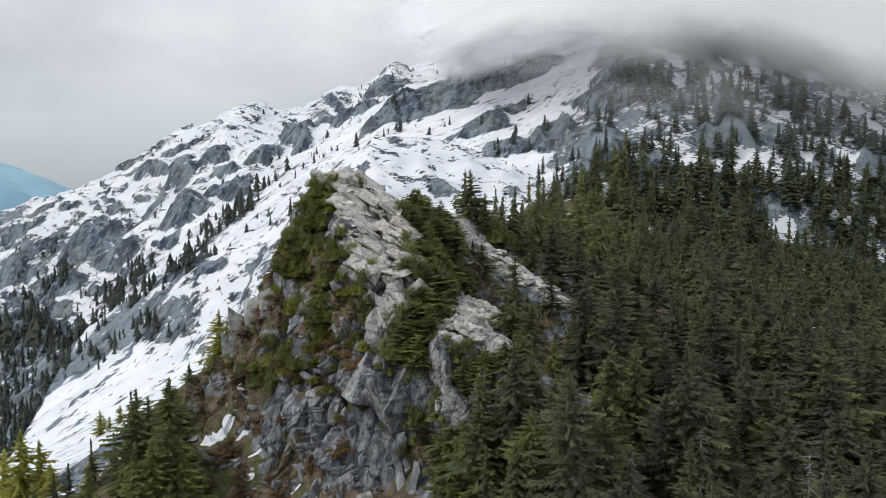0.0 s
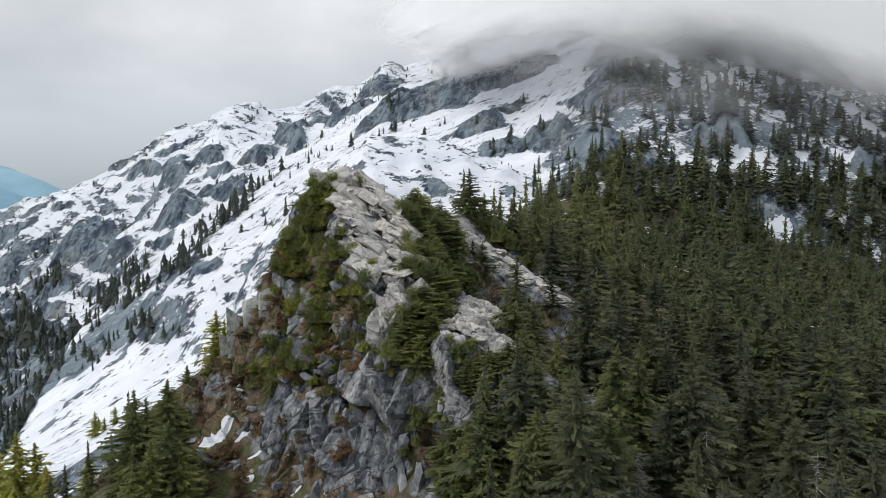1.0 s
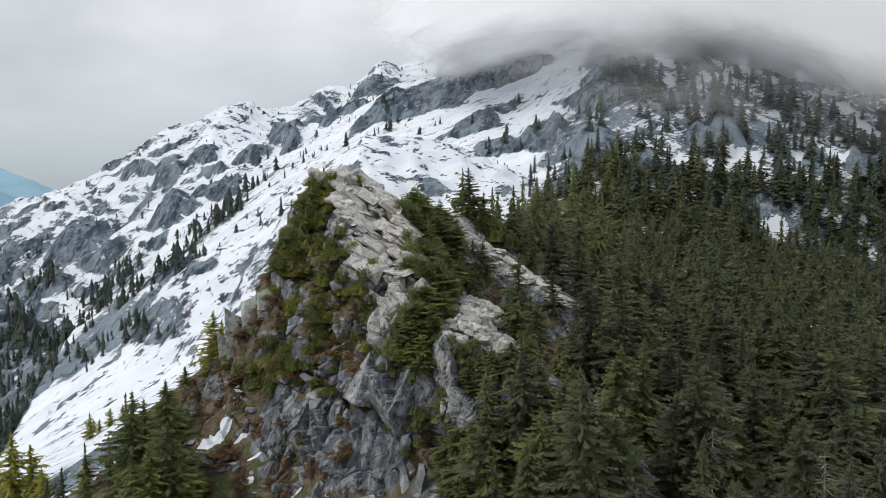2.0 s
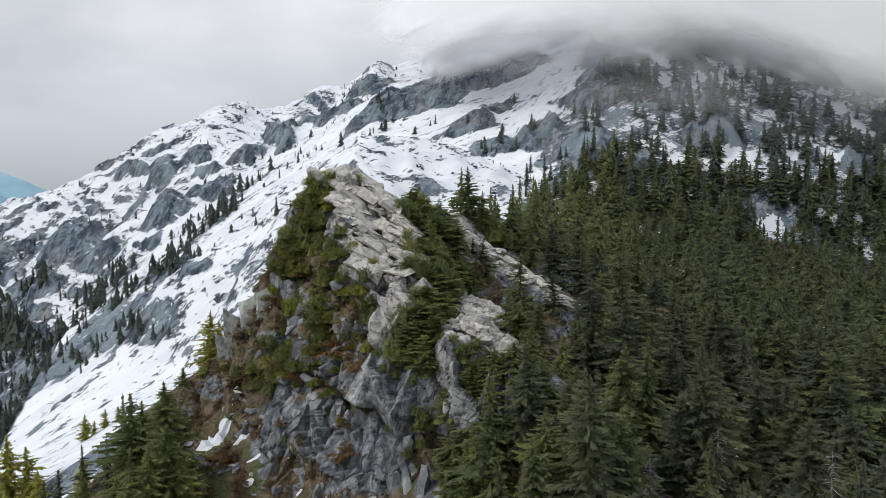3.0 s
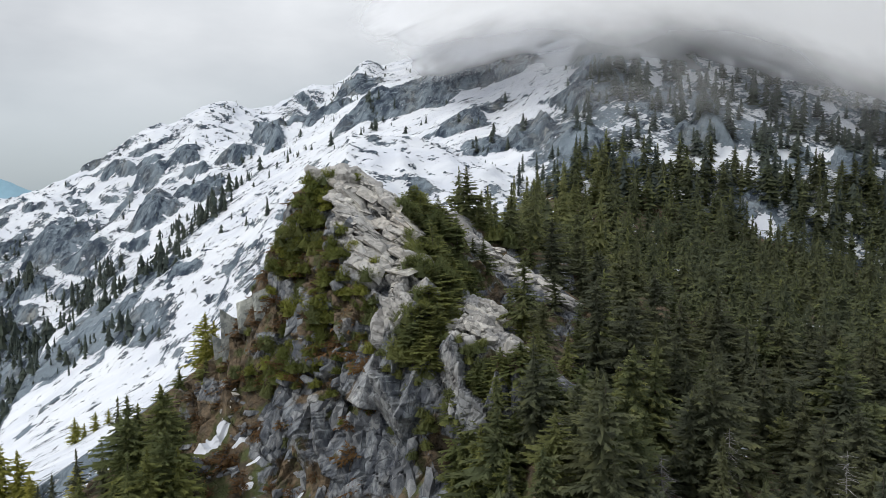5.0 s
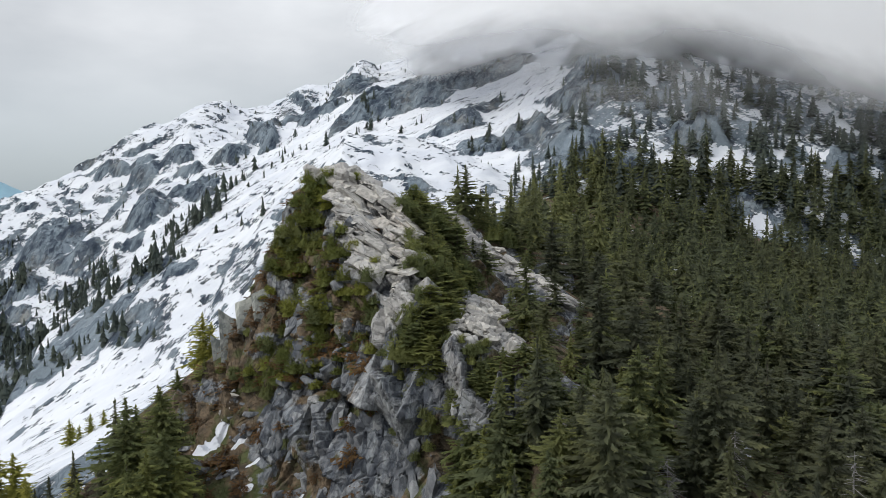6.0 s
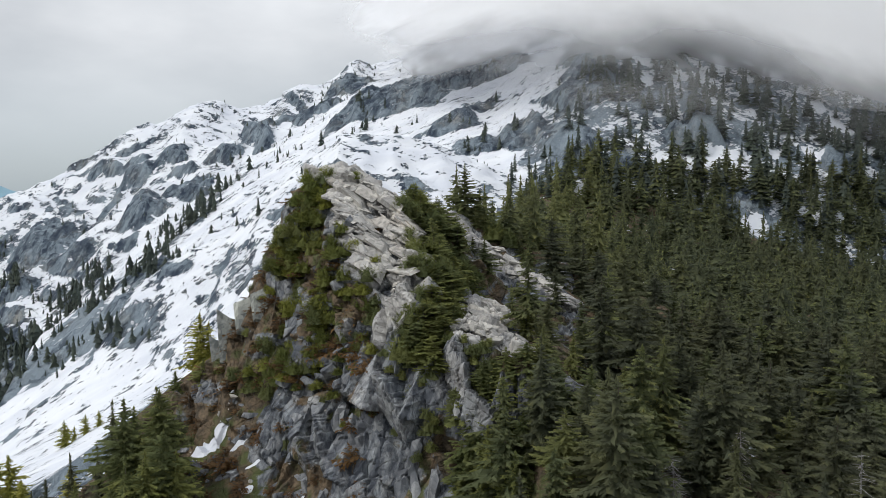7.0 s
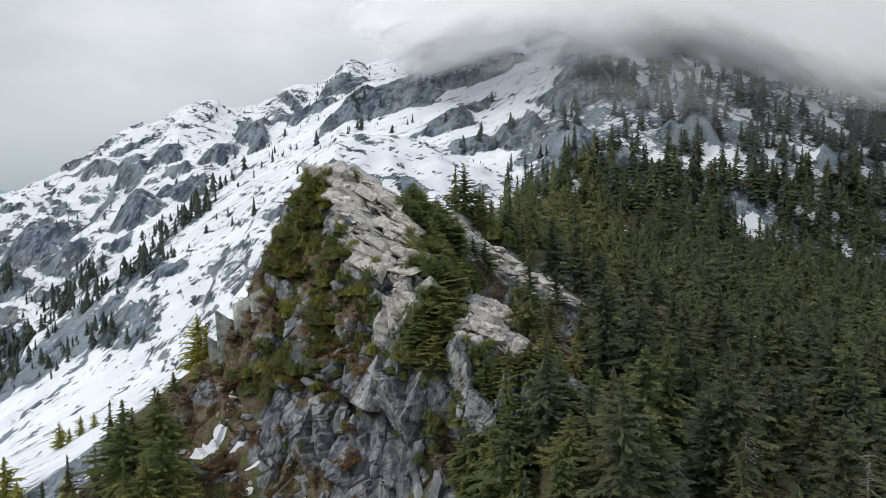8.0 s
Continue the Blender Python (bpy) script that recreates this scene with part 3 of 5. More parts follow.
tagged(new("ground", me), "snow-covered granite mountainside with bare rock and dark heath", "mountainside", kind="structure")

# ---- the rocky knob ----
kx = np.arange(KX0, KX1, 0.26)
fine_y = np.arange(KY0, KY1, 0.12)
XF, YF = np.meshgrid(kx, fine_y)
ZF = smax(knob(XF, YF), land(XF, YF)[0], 1.6)
# rows follow the profile's length, so that cliffs get as many of them as ledges
run = np.vstack([np.zeros(len(kx)), np.cumsum(np.hypot(0.12, np.diff(ZF, axis=0)), axis=0)])
rows = 430
Y = np.stack([np.interp(np.linspace(0, 1, rows) * run[-1, i], run[:, i], fine_y) for i in range(len(kx))], 1)
for turn in range(3):                     # neighbouring columns keep in step
    padded = np.pad(Y, ((0, 0), (8, 8)), mode="edge")
    Y = np.mean([padded[:, k:k + len(kx)] for k in range(17)], axis=0)
X = np.broadcast_to(kx, Y.shape).copy()
base, BARE, SOIL, LEFT = land(X, Y)
kn = knob(X, Y)
Z = smax(kn, base, 1.6)
rim = np.minimum.reduce([X - KX0, KX1 - X, Y - KY0, KY1 - Y])
def bulk(x, y):
    return smax(knob(x, y), near_land(x, y), 1.6)


E_ = 1.2
nrm = np.stack([bulk(X - E_, Y) - bulk(X + E_, Y), bulk(X, Y - E_) - bulk(X, Y + E_), np.full_like(X, 2 * E_)], -1)
nrm /= np.linalg.norm(nrm, axis=-1, keepdims=True)
slope = np.hypot(nrm[..., 0], nrm[..., 1]) / np.maximum(nrm[..., 2], 0.05)
rocky = soft(kn - base, -3, 2) * soft(slope, 0.3, 0.9)
crest = 1 - soft(crest_distance(X, Y), 1.8, 4.2)
rocky = np.maximum(rocky, crest)
# tilted slabs near the top, upright columns in the cliff
ca, sa_ = math.cos(radians(34)), math.sin(radians(34))
u, v = X * ca - Z * sa_, X * sa_ + Z * ca
wob = fbm(X / 6, Y / 6, Z / 6, octaves=3, seed=12)
jd, jo, jt = blocks(u / 5.5 + 0.3 * wob, Y / 4.0, v / 1.9 + 0.3 * wob, 7)
cd, co, ct = blocks(X / 3.4 + 0.25 * wob + Z / 14, Y / 4.4, Z / 12 + 0.25 * wob, 9, 2.5)
fd, fo, ft = blocks(X / 1.6 + 0.2 * wob + Z / 8, Y / 1.7, Z / (2.0 + 2.6 * soft(-Z, 14, 22)) + 0.3 * wob, 19)
up = soft(Z, -21, -15)
push = up * (jo * 1.9 - 0.7 * (1 - soft(jd, 0.0, 0.12))) + (1 - up) * (co * 2.9 - 1.2 * (1 - soft(cd, 0.0, 0.07)))
push = push + 0.45 * fo - 0.3 * (1 - soft(fd, 0, 0.10)) + 0.6 * wob
push = push * (1 - 0.6 * soft(np.abs(X + 8), 14, 20)) * rocky + (1 - rocky) * 0.6 * wob
P = np.stack([X, Y, Z], -1) + nrm * push[..., None]
P[..., 2] -= 9 * (1 - soft(rim, 0, 4))
me = mesh_of("rock_outcrop", P.reshape(-1, 3), grid_faces(len(kx), rows), OUTCROP, True)
me.set_sharp_from_angle(angle=radians(24))
patch = 0.0
for sx, sy, sr, ss in ((-37, 116.6, 3.0, 1.6), (-33.5, 117.5, 2.2, 1.2), (-30, 113.5, 1.8, 0.5), (-26, 109.9, 2.4, 0.45), (-23.6, 107.6, 1.3, 0.4), (-20.4, 105.9, 0.7, 0.6), (-20.8, 104.3, 0.9, 0.5), (-28, 107.6, 1.0, 0.4), (-31, 118.4, 0.9, 0.5)):
    patch = np.maximum(patch, 1 - soft(np.hypot((X - sx) / sr, (Y - sy) / ss) + 0.4 * fbm(X / 1.5, Y / 1.5, octaves=3, seed=27), 0.6, 1.1))
put_attribute(me, "bare", 0.55 - 0.95 * patch * (1 - soft(slope, 1.4, 2.4)))
pale = (1 - soft(crest_distance(X, Y) + 0.8 * wob, 1.8, 3.8)) * soft(Z, -25, -19) * (1 - 0.8 * soft(slope, 1.7, 2.8))
put_attribute(me, "tone", np.clip(0.28 + 0.5 * pale + 0.75 * (up * jt + (1 - up) * ct - 0.5) + 0.5 * (ft - 0.5), 0, 1))
# away from the pale crest the rock turns blue-grey
put_attribute(me, "blue_grey", (1 - pale) * (0.65 + 0.35 * soft(fbm(X / 6, Y / 6, Z / 12, octaves=3, seed=29), -0.3, 0.3)))
ledge = fbm(X / 7, Y / 7, Z / 4, octaves=3, seed=23)
broken = soft(cliff_edge(X) + 8 - Y, 0, 5) * soft(slope, 1.2, 2.0)
put_attribute(me, "soil", 0.66 + 0.62 * ledge - 0.8 * crest - 0.2 * broken + 0.2 * soft(-X, 18, 30) * soft(-Z, 30, 36))
outcrop = tagged(new("rock_outcrop", me), "fractured grey granite knob with cliffs and heath ledges", "rock outcrop", kind="structure")

# ---- conifers ----
def crown_mesh(rng, high, wide, whorls, per, twigs, ragged=0.25, start=0.06, droop=0.35, lean=0.0, fine=1.0, blunt=0.85, broad=0.22):
    """Triangles of a conifer's crown: whorls of boughs, each a spray of small drooping twigs. A corner holds x, y, z and its age along the bough."""
    tri = []
    heavy = rng.uniform(0, 6.28)                              # the side with the longer boughs
    up = np.array([0.0, 0.0, 1.0])
    pulse = rng.uniform(0, 6.28)
    for w in range(whorls):
        u = start + (1 - start) * (w + rng.uniform(-0.45, 0.45)) / whorls
        u = min(max(u, start), 0.985)
        reach = wide * (1 - u) ** blunt * (0.6 + 0.4 * min(1, (u - start) / 0.12 + 0.3)) * (1 + 0.16 * math.sin(9 * u + pulse))
        for b in range(per):
            a = rng.uniform(0, 2 * math.pi)
            length = max(0.2, reach * (1 + rng.uniform(-ragged * 1.5, ragged)) * (1 + 0.22 * math.cos(a - heavy)))
            d = np.array([math.cos(a), math.sin(a), 0.0])
            side = np.array([-d[1], d[0], 0.0])
            rise = 0.10 + 0.35 * u + rng.uniform(-0.14, 0.14)
            z0 = u * high + rng.uniform(-0.5, 0.5) * high / whorls
            def spine(s):
                return d * length * s + np.array([lean * u * high, 0, z0 + length * (rise * s - droop * s * s + 0.12 * s ** 5)])
            for k in range(twigs):
                s = 0.15 + 0.85 * (k + rng.uniform(0, 0.9)) / twigs
                p = spine(s)
                sg = 1 if (k % 2) else -1
                fat = (0.11 * length + 0.14) * (1.2 - 0.6 * s) * fine * rng.uniform(0.8, 1.5)
                tip = p + side * sg * fat * rng.uniform(0.6, 1.1) + d * fat * rng.uniform(0.2, 1.0) - up * fat * rng.uniform(-0.05, 0.6)
                back = spine(max(0.02, s - broad)) + up * rng.uniform(-0.05, 0.05) * length
                mid = p + d * 0.4 * broad * length + up * 0.02 * length
                tri.append(((*back, 0.6 * s), (*mid, 0.85 * s), (*tip, 0.25 + 0.75 * s)))
            e = spine(1.0) + d * 0.12 * length
            tri.append(((*(spine(0.72) + side * 0.08 * length), 0.7), (*(spine(0.72) - side * 0.08 * length), 0.7), (*e, 1.0)))
    for b in range(10):                                    # the leader's short twigs
        a, u = rng.uniform(0, 6.28), rng.uniform(0.93, 1.0)
        q = np.array([math.cos(a), math.sin(a), 0]) * high * (0.012 + 0.25 * (1 - u))
        p = np.array([lean * high, 0, high * u])
        tri.append(((*(p + up * 0.035 * high), 0.9), (*(p + q), 1.0), (*(p - q * 0.25 - up * 0.01 * high), 0.6)))
    return np.array(tri)


def skirt_mesh(rng, high, wide, layers, seg, jag=0.35, blunt=0.8):
    """Triangles of a dense conifer seen far off: ragged skirts of boughs one over another."""
    tri = []
    heavy = rng.uniform(0, 6.28)
    for i in range(layers):
        u0, u1 = i / layers, (i + 1.75) / layers
        r = wide * (1 - u0) ** blunt * rng.uniform(0.8, 1.15)
        apex = (0, 0, high * min(u1, 1.0), 0.25)
        turn = rng.uniform(0, 6.28)
        ring = []
        for k in range(seg):
            a = turn + 2 * math.pi * k / seg
            q = r * (1 + rng.uniform(-jag, jag)) * (1.0 if k % 2 else 0.62) * (1 + 0.2 * math.cos(a - heavy))
            ring.append((q * math.cos(a), q * math.sin(a), high * (u0 + 0.05) + rng.uniform(-0.04, 0.02) * high + (0.0 if k % 2 else 0.035 * high), 1.0 if k % 2 else 0.5))
        for k in range(seg):
            tri.append((apex, ring[k], ring[(k + 1) % seg]))
    return np.array(tri)


def mound_mesh(rng, high, wide, lobes, sprays):
    """Triangles of a wind-clipped bush: overlapping lobes, each covered with flat upturned sprays, over an added core,
    dark in place of the shade inside.
    """
    tri = []
    for k in range(lobes):
        a, r = rng.uniform(0, 6.28), wide * 0.62 * math.sqrt(rng.uniform(0, 1)) * (k > 0)
        size = wide * rng.uniform(0.38, 0.6)
        tall = high * rng.uniform(0.5, 0.95) * (1 - 0.35 * r / wide)
        c = np.array([r * math.cos(a), r * math.sin(a), tall * 0.25])
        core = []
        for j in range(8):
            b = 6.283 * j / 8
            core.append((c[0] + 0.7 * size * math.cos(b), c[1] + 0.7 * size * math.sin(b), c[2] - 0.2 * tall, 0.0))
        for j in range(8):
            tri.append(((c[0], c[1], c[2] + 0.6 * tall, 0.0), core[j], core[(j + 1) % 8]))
        for j in range(sprays):
            b, t = rng.uniform(0, 6.28), math.asin(rng.uniform(-0.25, 1.0))
            out = np.array([math.cos(b) * math.cos(t), math.sin(b) * math.cos(t), math.sin(t)])
            deep = rng.uniform(0.72, 1.04)
            p = c + out * np.array([size, size, tall * 0.75]) * deep
            d = out * np.array([1, 1, 0.4]) + np.array([0, 0, rng.uniform(0.0, 0.45)]) + rng.normal(size=3) * 0.25
            d = d / np.linalg.norm(d)
            side = np.cross(d, (0, 0, 1.0)) + rng.normal(size=3) * 0.15
            side = side / (np.linalg.norm(side) + 1e-6)
            L = rng.uniform(0.28, 0.62)
            g = (deep - 0.72) / 0.32
            foot = p - d * 0.35 * L
            for sg in (-1, 0, 1):
                end = p + d * L * (0.75 if sg else 1.0) + side * sg * 0.42 * L
                tri.append(((*(foot + side * (sg - 0.5) * 0.12 * L), 0.5 * g), (*(foot + side * (sg + 0.5) * 0.12 * L + d * 0.4 * L), 0.3 + 0.5 * g), (*end, 0.35 + 0.65 * g)))
    return np.array(tri)


def tube(path, radii, sides=6):
    """A tapered limb along a path."""
    v, f = [], []
    for i, (p, r) in enumerate(zip(path, radii)):
        for k in range(sides):
            a = 2 * math.pi * k / sides
            v.append((p[0] + r * math.cos(a), p[1] + r * math.sin(a), p[2]))
        if i:
            for k in range(sides):
                j = (k + 1) % sides
                o = (i - 1) * sides
                f.append((o + k, o + j, o + j + sides, o + k + sides))
    return np.array(v), np.array(f)


def tri_mesh(name, tri, material):
    """A mesh of loose triangles whose corners hold x, y, z and age."""
    tri = np.asarray(tri)
    me = mesh_of(name, tri[..., :3].reshape(-1, 3), np.arange(len(tri) * 3).reshape(-1, 3), material)
    put_attribute(me, "age", tri[..., 3])
    if tri.shape[-1] > 4:                 # each tree of a wood has its own shade
        put_attribute(me, "own", tri[..., 4])
    return me


def conifer(rng, high, wide, whorls=26, per=5, twigs=9, material=None, **more):
    """A conifer at the origin: an Empty with its trunk and crown."""
    root = new("conifer")
    bend = rng.uniform(-0.02, 0.02) * high
    path = [(bend * (t * t), 0, -0.8 + t * (high * 0.97 + 0.8)) for t in (0, 0.2, 0.45, 0.7, 1)]
    v, f = tube(path, [high * k for k in (0.019, 0.016, 0.011, 0.007, 0.001)])
    part("trunk", mesh_of("trunk", v, f, BARK, True), root)
    part("crown", tri_mesh("crown", np.concatenate([crown_mesh(rng, high, wide, whorls, per, twigs, **more), skirt_mesh(rng, high * 0.93, wide * 0.45, 12, 10, 0.5)]), material or NEEDLES), root)
    return tagged(root, "tall dark green subalpine conifer with drooping boughs", "conifer", "conifers of the near forest")


def scatter(rng, x0, x1, y0, y1, cell, keep):
    """Jittered places over a rectangle, thinned by keep(x, y) -> 0..1."""
    xs, ys = np.meshgrid(np.arange(x0, x1, cell), np.arange(y0, y1, cell))
    xs = xs.ravel() + rng.uniform(-0.48, 0.48, xs.size) * cell
    ys = ys.ravel() + rng.uniform(-0.48, 0.48, ys.size) * cell
    ok = rng.uniform(0, 1, xs.size) < keep(xs, ys)
    return xs[ok], ys[ok]


def joined(rng, kinds, xs, ys, zs, sizes, shade=None):
    """Many trees as one array of triangles."""
    out = []
    shade = rng.uniform(0, 1, len(xs)) if shade is None else shade
    for x, y, z, s, own in zip(xs, ys, zs, sizes, shade):
        t = kinds[rng.integers(len(kinds))]
        a = rng.uniform(0, 2 * math.pi)
        r = np.array([[math.cos(a), -math.sin(a), 0], [math.sin(a), math.cos(a), 0], [0, 0, 1]]) * s
        r = r * np.array([1, 1, rng.uniform(0.85, 1.15)])[:, None]
        out.append(np.concatenate([t[..., :3] @ r.T + np.array([x, y, z - 0.3]), t[..., 3:], np.full((*t.shape[:2], 1), own)], -1))
    return np.concatenate(out)


rng = np.random.default_rng(11)


def forest_near(x, y):
    """Density of the wood on the spur's east side."""
    kn = knob(x, y) - land(x, y)[0]
    bare = 1 - soft(crest_distance(x, y), 2.0, 4.2)
    glade = 1 - soft(np.hypot((x - 14.4) / 3.2, (y - 90.0) / 4.5), 0.7, 1.0)
    return (1 - glade) * soft(x + 3.5 * soft(92 - y, 0, 3), 3, 8) * (1 - bare) * (1 - 0.3 * soft(kn, 0.5, 3))


near_kinds = []
for i in range(12):
    h = rng.uniform(8.0, 13.0)
    near_kinds.append(conifer(rng, h, h * rng.uniform(0.24, 0.42), whorls=int(10 + 0.9 * h), per=10, twigs=25, ragged=0.45, broad=0.13, fine=rng.uniform(0.9, 1.2), droop=rng.uniform(0.25, 0.5), blunt=rng.uniform(0.6, 1.0),
                              material=YELLOW_NEEDLES if i >= 7 else NEEDLES))
    if i >= 7:
        tagged(near_kinds[-1], "yellow-green subalpine conifer near the rocky spur", "conifer", "conifers of the near forest")
planted = [0] * 12
xs, ys = scatter(rng, -2, 95, 58, 150, 5.0, forest_near)
zs = height(xs, ys)
used, rest = 0, []
for i in np.argsort(np.hypot(xs, ys)):
    if used >= 280:
        rest.append(i)
        continue
    s = rng.uniform(0.5, 1.35)
    if xs[i] < 14 and 91 < ys[i] < 96:
        s = s * 0.5                     # young trees below the rubble
    elif xs[i] < 21 and 108 < ys[i] < 134:
        s = s * 0.48
    m = pose(xs[i], ys[i], zs[i] - 0.3, 0, 0, rng.uniform(0, 360)) @ Matrix.Diagonal((s, s, s * rng.uniform(0.9, 1.15), 1))
    # yellow-green trees thin out eastwards; the spur's sunlight is put into their colour
    k = int(rng.integers(7, 12)) if rng.uniform(0, 1) < (0.66 - 0.52 * float(soft(xs[i], 10, 38))) * float(soft(ys[i], 66, 88)) else int(rng.integers(0, 7))
    made = copy_thing(near_kinds[k], m) if planted[k] else near_kinds[k]
    made.matrix_basis = m
    planted[k] += 1
    used += 1


def wood_mid(x, y):
    kn = knob(x, y) - land(x, y)[0]
    field, hill, left, far = far_land(x, y)
    crest = np.interp(y, [140, 150, 190, 252, 318], [6, 4, 10, 30, 58])
    gap = soft(fbm(x / 26, y / 26, octaves=3, seed=66), -0.35, -0.05)
    beyond = soft(y - 118, 0, 1) * ((x > 95) | (y > 150))
    return soft(x - crest, -5, 2) * (0.6 + 0.4 * gap) * (1 - soft(kn, 0, 2)) * beyond


mid_kinds = [np.concatenate([crown_mesh(rng, h, h * w, 12, 6, 6, ragged=0.45, droop=0.35, fine=2.2, blunt=k), skirt_mesh(rng, h * 0.95, h * w * 0.6, 10, 9, 0.5, k)])
             for h, w, k in ((9, 0.36, 0.7), (10, 0.28, 0.9), (11, 0.33, 0.8), (12, 0.24, 0.7), (13, 0.29, 1.0), (10, 0.40, 0.6))]
rest_x, rest_y = xs[rest], ys[rest]
xs, ys = scatter(rng, 0, 225, 118, 320, 6.5, wood_mid)
xs, ys = np.concatenate([rest_x, xs]), np.concatenate([rest_y, ys])
# lighter by the spur, darker eastwards: sun and cloud shadow put into the colour
tri = joined(rng, mid_kinds, xs, ys, height(xs, ys), rng.uniform(0.65, 1.3, len(xs)) * (1 + 0.3 * soft(ys, 160, 260)), np.clip(rng.uniform(-0.1, 0.45, len(xs)) + 0.5 * soft(xs - 0.25 * (ys - 150), 15, 70), 0, 0.98))
tagged(new("conifer_forest", tri_mesh("conifer_forest", tri, MID_NEEDLES)), "dense dark green conifer forest on the lower slope", "forest", kind="stuff")


def wood_hill(x, y):
    field, hill, left, far = far_land(x, y)
    on = soft(field - hill, -26, -6)
    gap = 0.3 + 0.7 * soft(fbm(x / 22, y / 22, octaves=3, seed=67), -0.35, 0.0)
    clear = np.maximum.reduce([patches(SNOW, x, y + k, 1.1) for k in (0, 5, 10)])
    return on * gap * 0.95 * (1 - 0.93 * clear)


far_kinds = [skirt_mesh(rng, h, h * w, n, 10, 0.45, k) for h, w, n, k in ((8, 0.29, 8, 0.8), (9, 0.22, 9, 0.6), (10, 0.30, 9, 0.9), (11, 0.20, 10, 0.7), (12, 0.24, 11, 0.8), (9, 0.33, 7, 0.6))]
tiny_kinds = [skirt_mesh(rng, h, h * w, n, 7, 0.45, k) for h, w, n, k in ((9, 0.25, 5, 0.8), (10, 0.2, 6, 0.7), (11, 0.28, 5, 0.9), (9, 0.32, 4, 0.7))]
xs, ys = scatter(rng, 40, 290, 300, 480, 5.9, wood_hill)
tri = joined(rng, far_kinds, xs, ys, land(xs, ys)[0], rng.uniform(0.5, 1.55, len(xs)) * (0.45 + 0.55 * soft(np.subtract(*far_land(xs, ys)[:2]), -24, 8)))
tagged(new("hillside_trees", tri_mesh("hillside_trees", tri, NEEDLES_HAZED)), "dark conifers scattered over the rocky snowy hillside", "trees", kind="stuff")

# ---- trees on the knob's west foot ----
rng = np.random.default_rng(17)
foot_kinds = [tagged(conifer(rng, 11, w, whorls=24, per=10, twigs=24, material=KNOB_NEEDLES, ragged=0.5, fine=1.0, droop=0.4, broad=0.13, blunt=0.75), "olive-green conifer at the foot of the knob", "conifer", "conifers below the knob")
              for w in (3.0, 3.5, 4.0)]
sparse = tagged(conifer(rng, 11, 2.9, whorls=17, per=6, twigs=24, ragged=0.5, fine=1.1, droop=0.5, broad=0.13, blunt=0.9), "open dark conifer with spreading boughs beside the snow", "conifer", "conifers below the knob")
foot_used = [0, 0, 0, 0]
for k, (x, y, top) in enumerate((
        (-42.7, 127.2, -28.7), (-43.5, 120.1, -29.5), (-46.1, 117.9, -31.8), (-52.9, 127.9, -33.3), (-50.7, 115.6, -36.5),
        (-57.4, 122.3, -40.0), (-61.1, 122.1, -43.7), (-59.9, 115.1, -43.0), (-44.1, 107.8, -34.0), (-39.3, 105.9, -31.8),
        (-35.5, 101.8, -33.3), (-39.0, 99.7, -34.9), (-44.0, 102.4, -37.9),
        (-50.4, 105.3, -40.5), (-59.7, 109.0, -43.7), (-37.5, 124.1, -29.7),
        (-44.1, 108.2, -28.0), (-39.4, 108.3, -26.8), (-41.2, 99.8, -33.8), (-38.8, 99.9, -32.6), (-37.1, 102.1, -30.6), (-47.2, 99.5, -36.0),
        (1.1, 90.5, -24.2), (4.5, 90.2, -21.8), (7.9, 89.7, -21.4), (11.2, 90.0, -20.5), (6.2, 86.4, -24.6), (2.3, 86.3, -25.9), (-0.3, 89.5, -29.1),
        (14.6, 89.7, -20.3), (4.7, 82.1, -27.4), (1.0, 81.9, -30.9), (12.4, 88, -23.0), (2.6, 93.0, -19.8), (5.2, 92.6, -18.6), (7.6, 92.4, -18.0), (9.6, 93.0, -18.4))):
    z = float(height(x, y))
    h = max(top - z, 4.0)
    s = h / 11
    m = pose(x, y, z - 0.3, 0, 0, 77 * k) @ Matrix.Diagonal((max(s, 0.7), max(s, 0.7), s, 1))
    i = 3 if x < -49 and y > 110 else k % 3
    source = sparse if i == 3 else foot_kinds[i]
    made = copy_thing(source, m) if foot_used[i] else source
    made.matrix_basis = m
    foot_used[i] += 1

# ---- sunlit golden conifers on the snow slope ----
rng = np.random.default_rng(19)
gold = conifer(rng, 9, 3.3, whorls=22, per=8, twigs=11, material=GOLD_LEAF, ragged=0.4)
tagged(gold, "yellow-green conifer standing in the snow", "conifer", "golden conifers on the snow")
for k, (x, y, h) in enumerate(((-81, 144, 15), (-77, 143, 11.5), (-86, 147, 12), (-74, 141, 6.5), (-99, 231, 6), (-101.5, 229, 4.5), (-103, 226, 8),
                               (-96, 233, 5), (-106, 235, 4), (-90, 150, 8), (-60, 128, 6), (-46.4, 157.4, 11), (-44.6, 157, 8), (-47.6, 160, 7.5))):
    m = pose(x, y, float(height(x, y)) - 0.3, 0, 0, 50 * k) @ Matrix.Diagonal((h / 9, h / 9, h / 9, 1))
    if k:
        copy_thing(gold, m).matrix_basis = m
    else:
        gold.matrix_basis = m

# ---- shrubs and small conifers on the knob ----
def shrub(rng, high, wide, material, label, name="shrub", whorls=11, per=11, twigs=14):
    root = new(name)
    v, f = tube([(0, 0, -0.6), (0.05, 0, high * 0.4), (0, 0.04, high * 0.8)], [0.12, 0.08, 0.02], 5)
    part("stem", mesh_of("stem", v, f, BARK, True), root)
    part("foliage", tri_mesh("foliage", crown_mesh(rng, high, wide, whorls, per, twigs, ragged=0.45, start=0.02, droop=0.3, fine=1.0, blunt=0.65, broad=0.16), material), root)
    return tagged(root, label, "shrub", "shrubs on the knob")


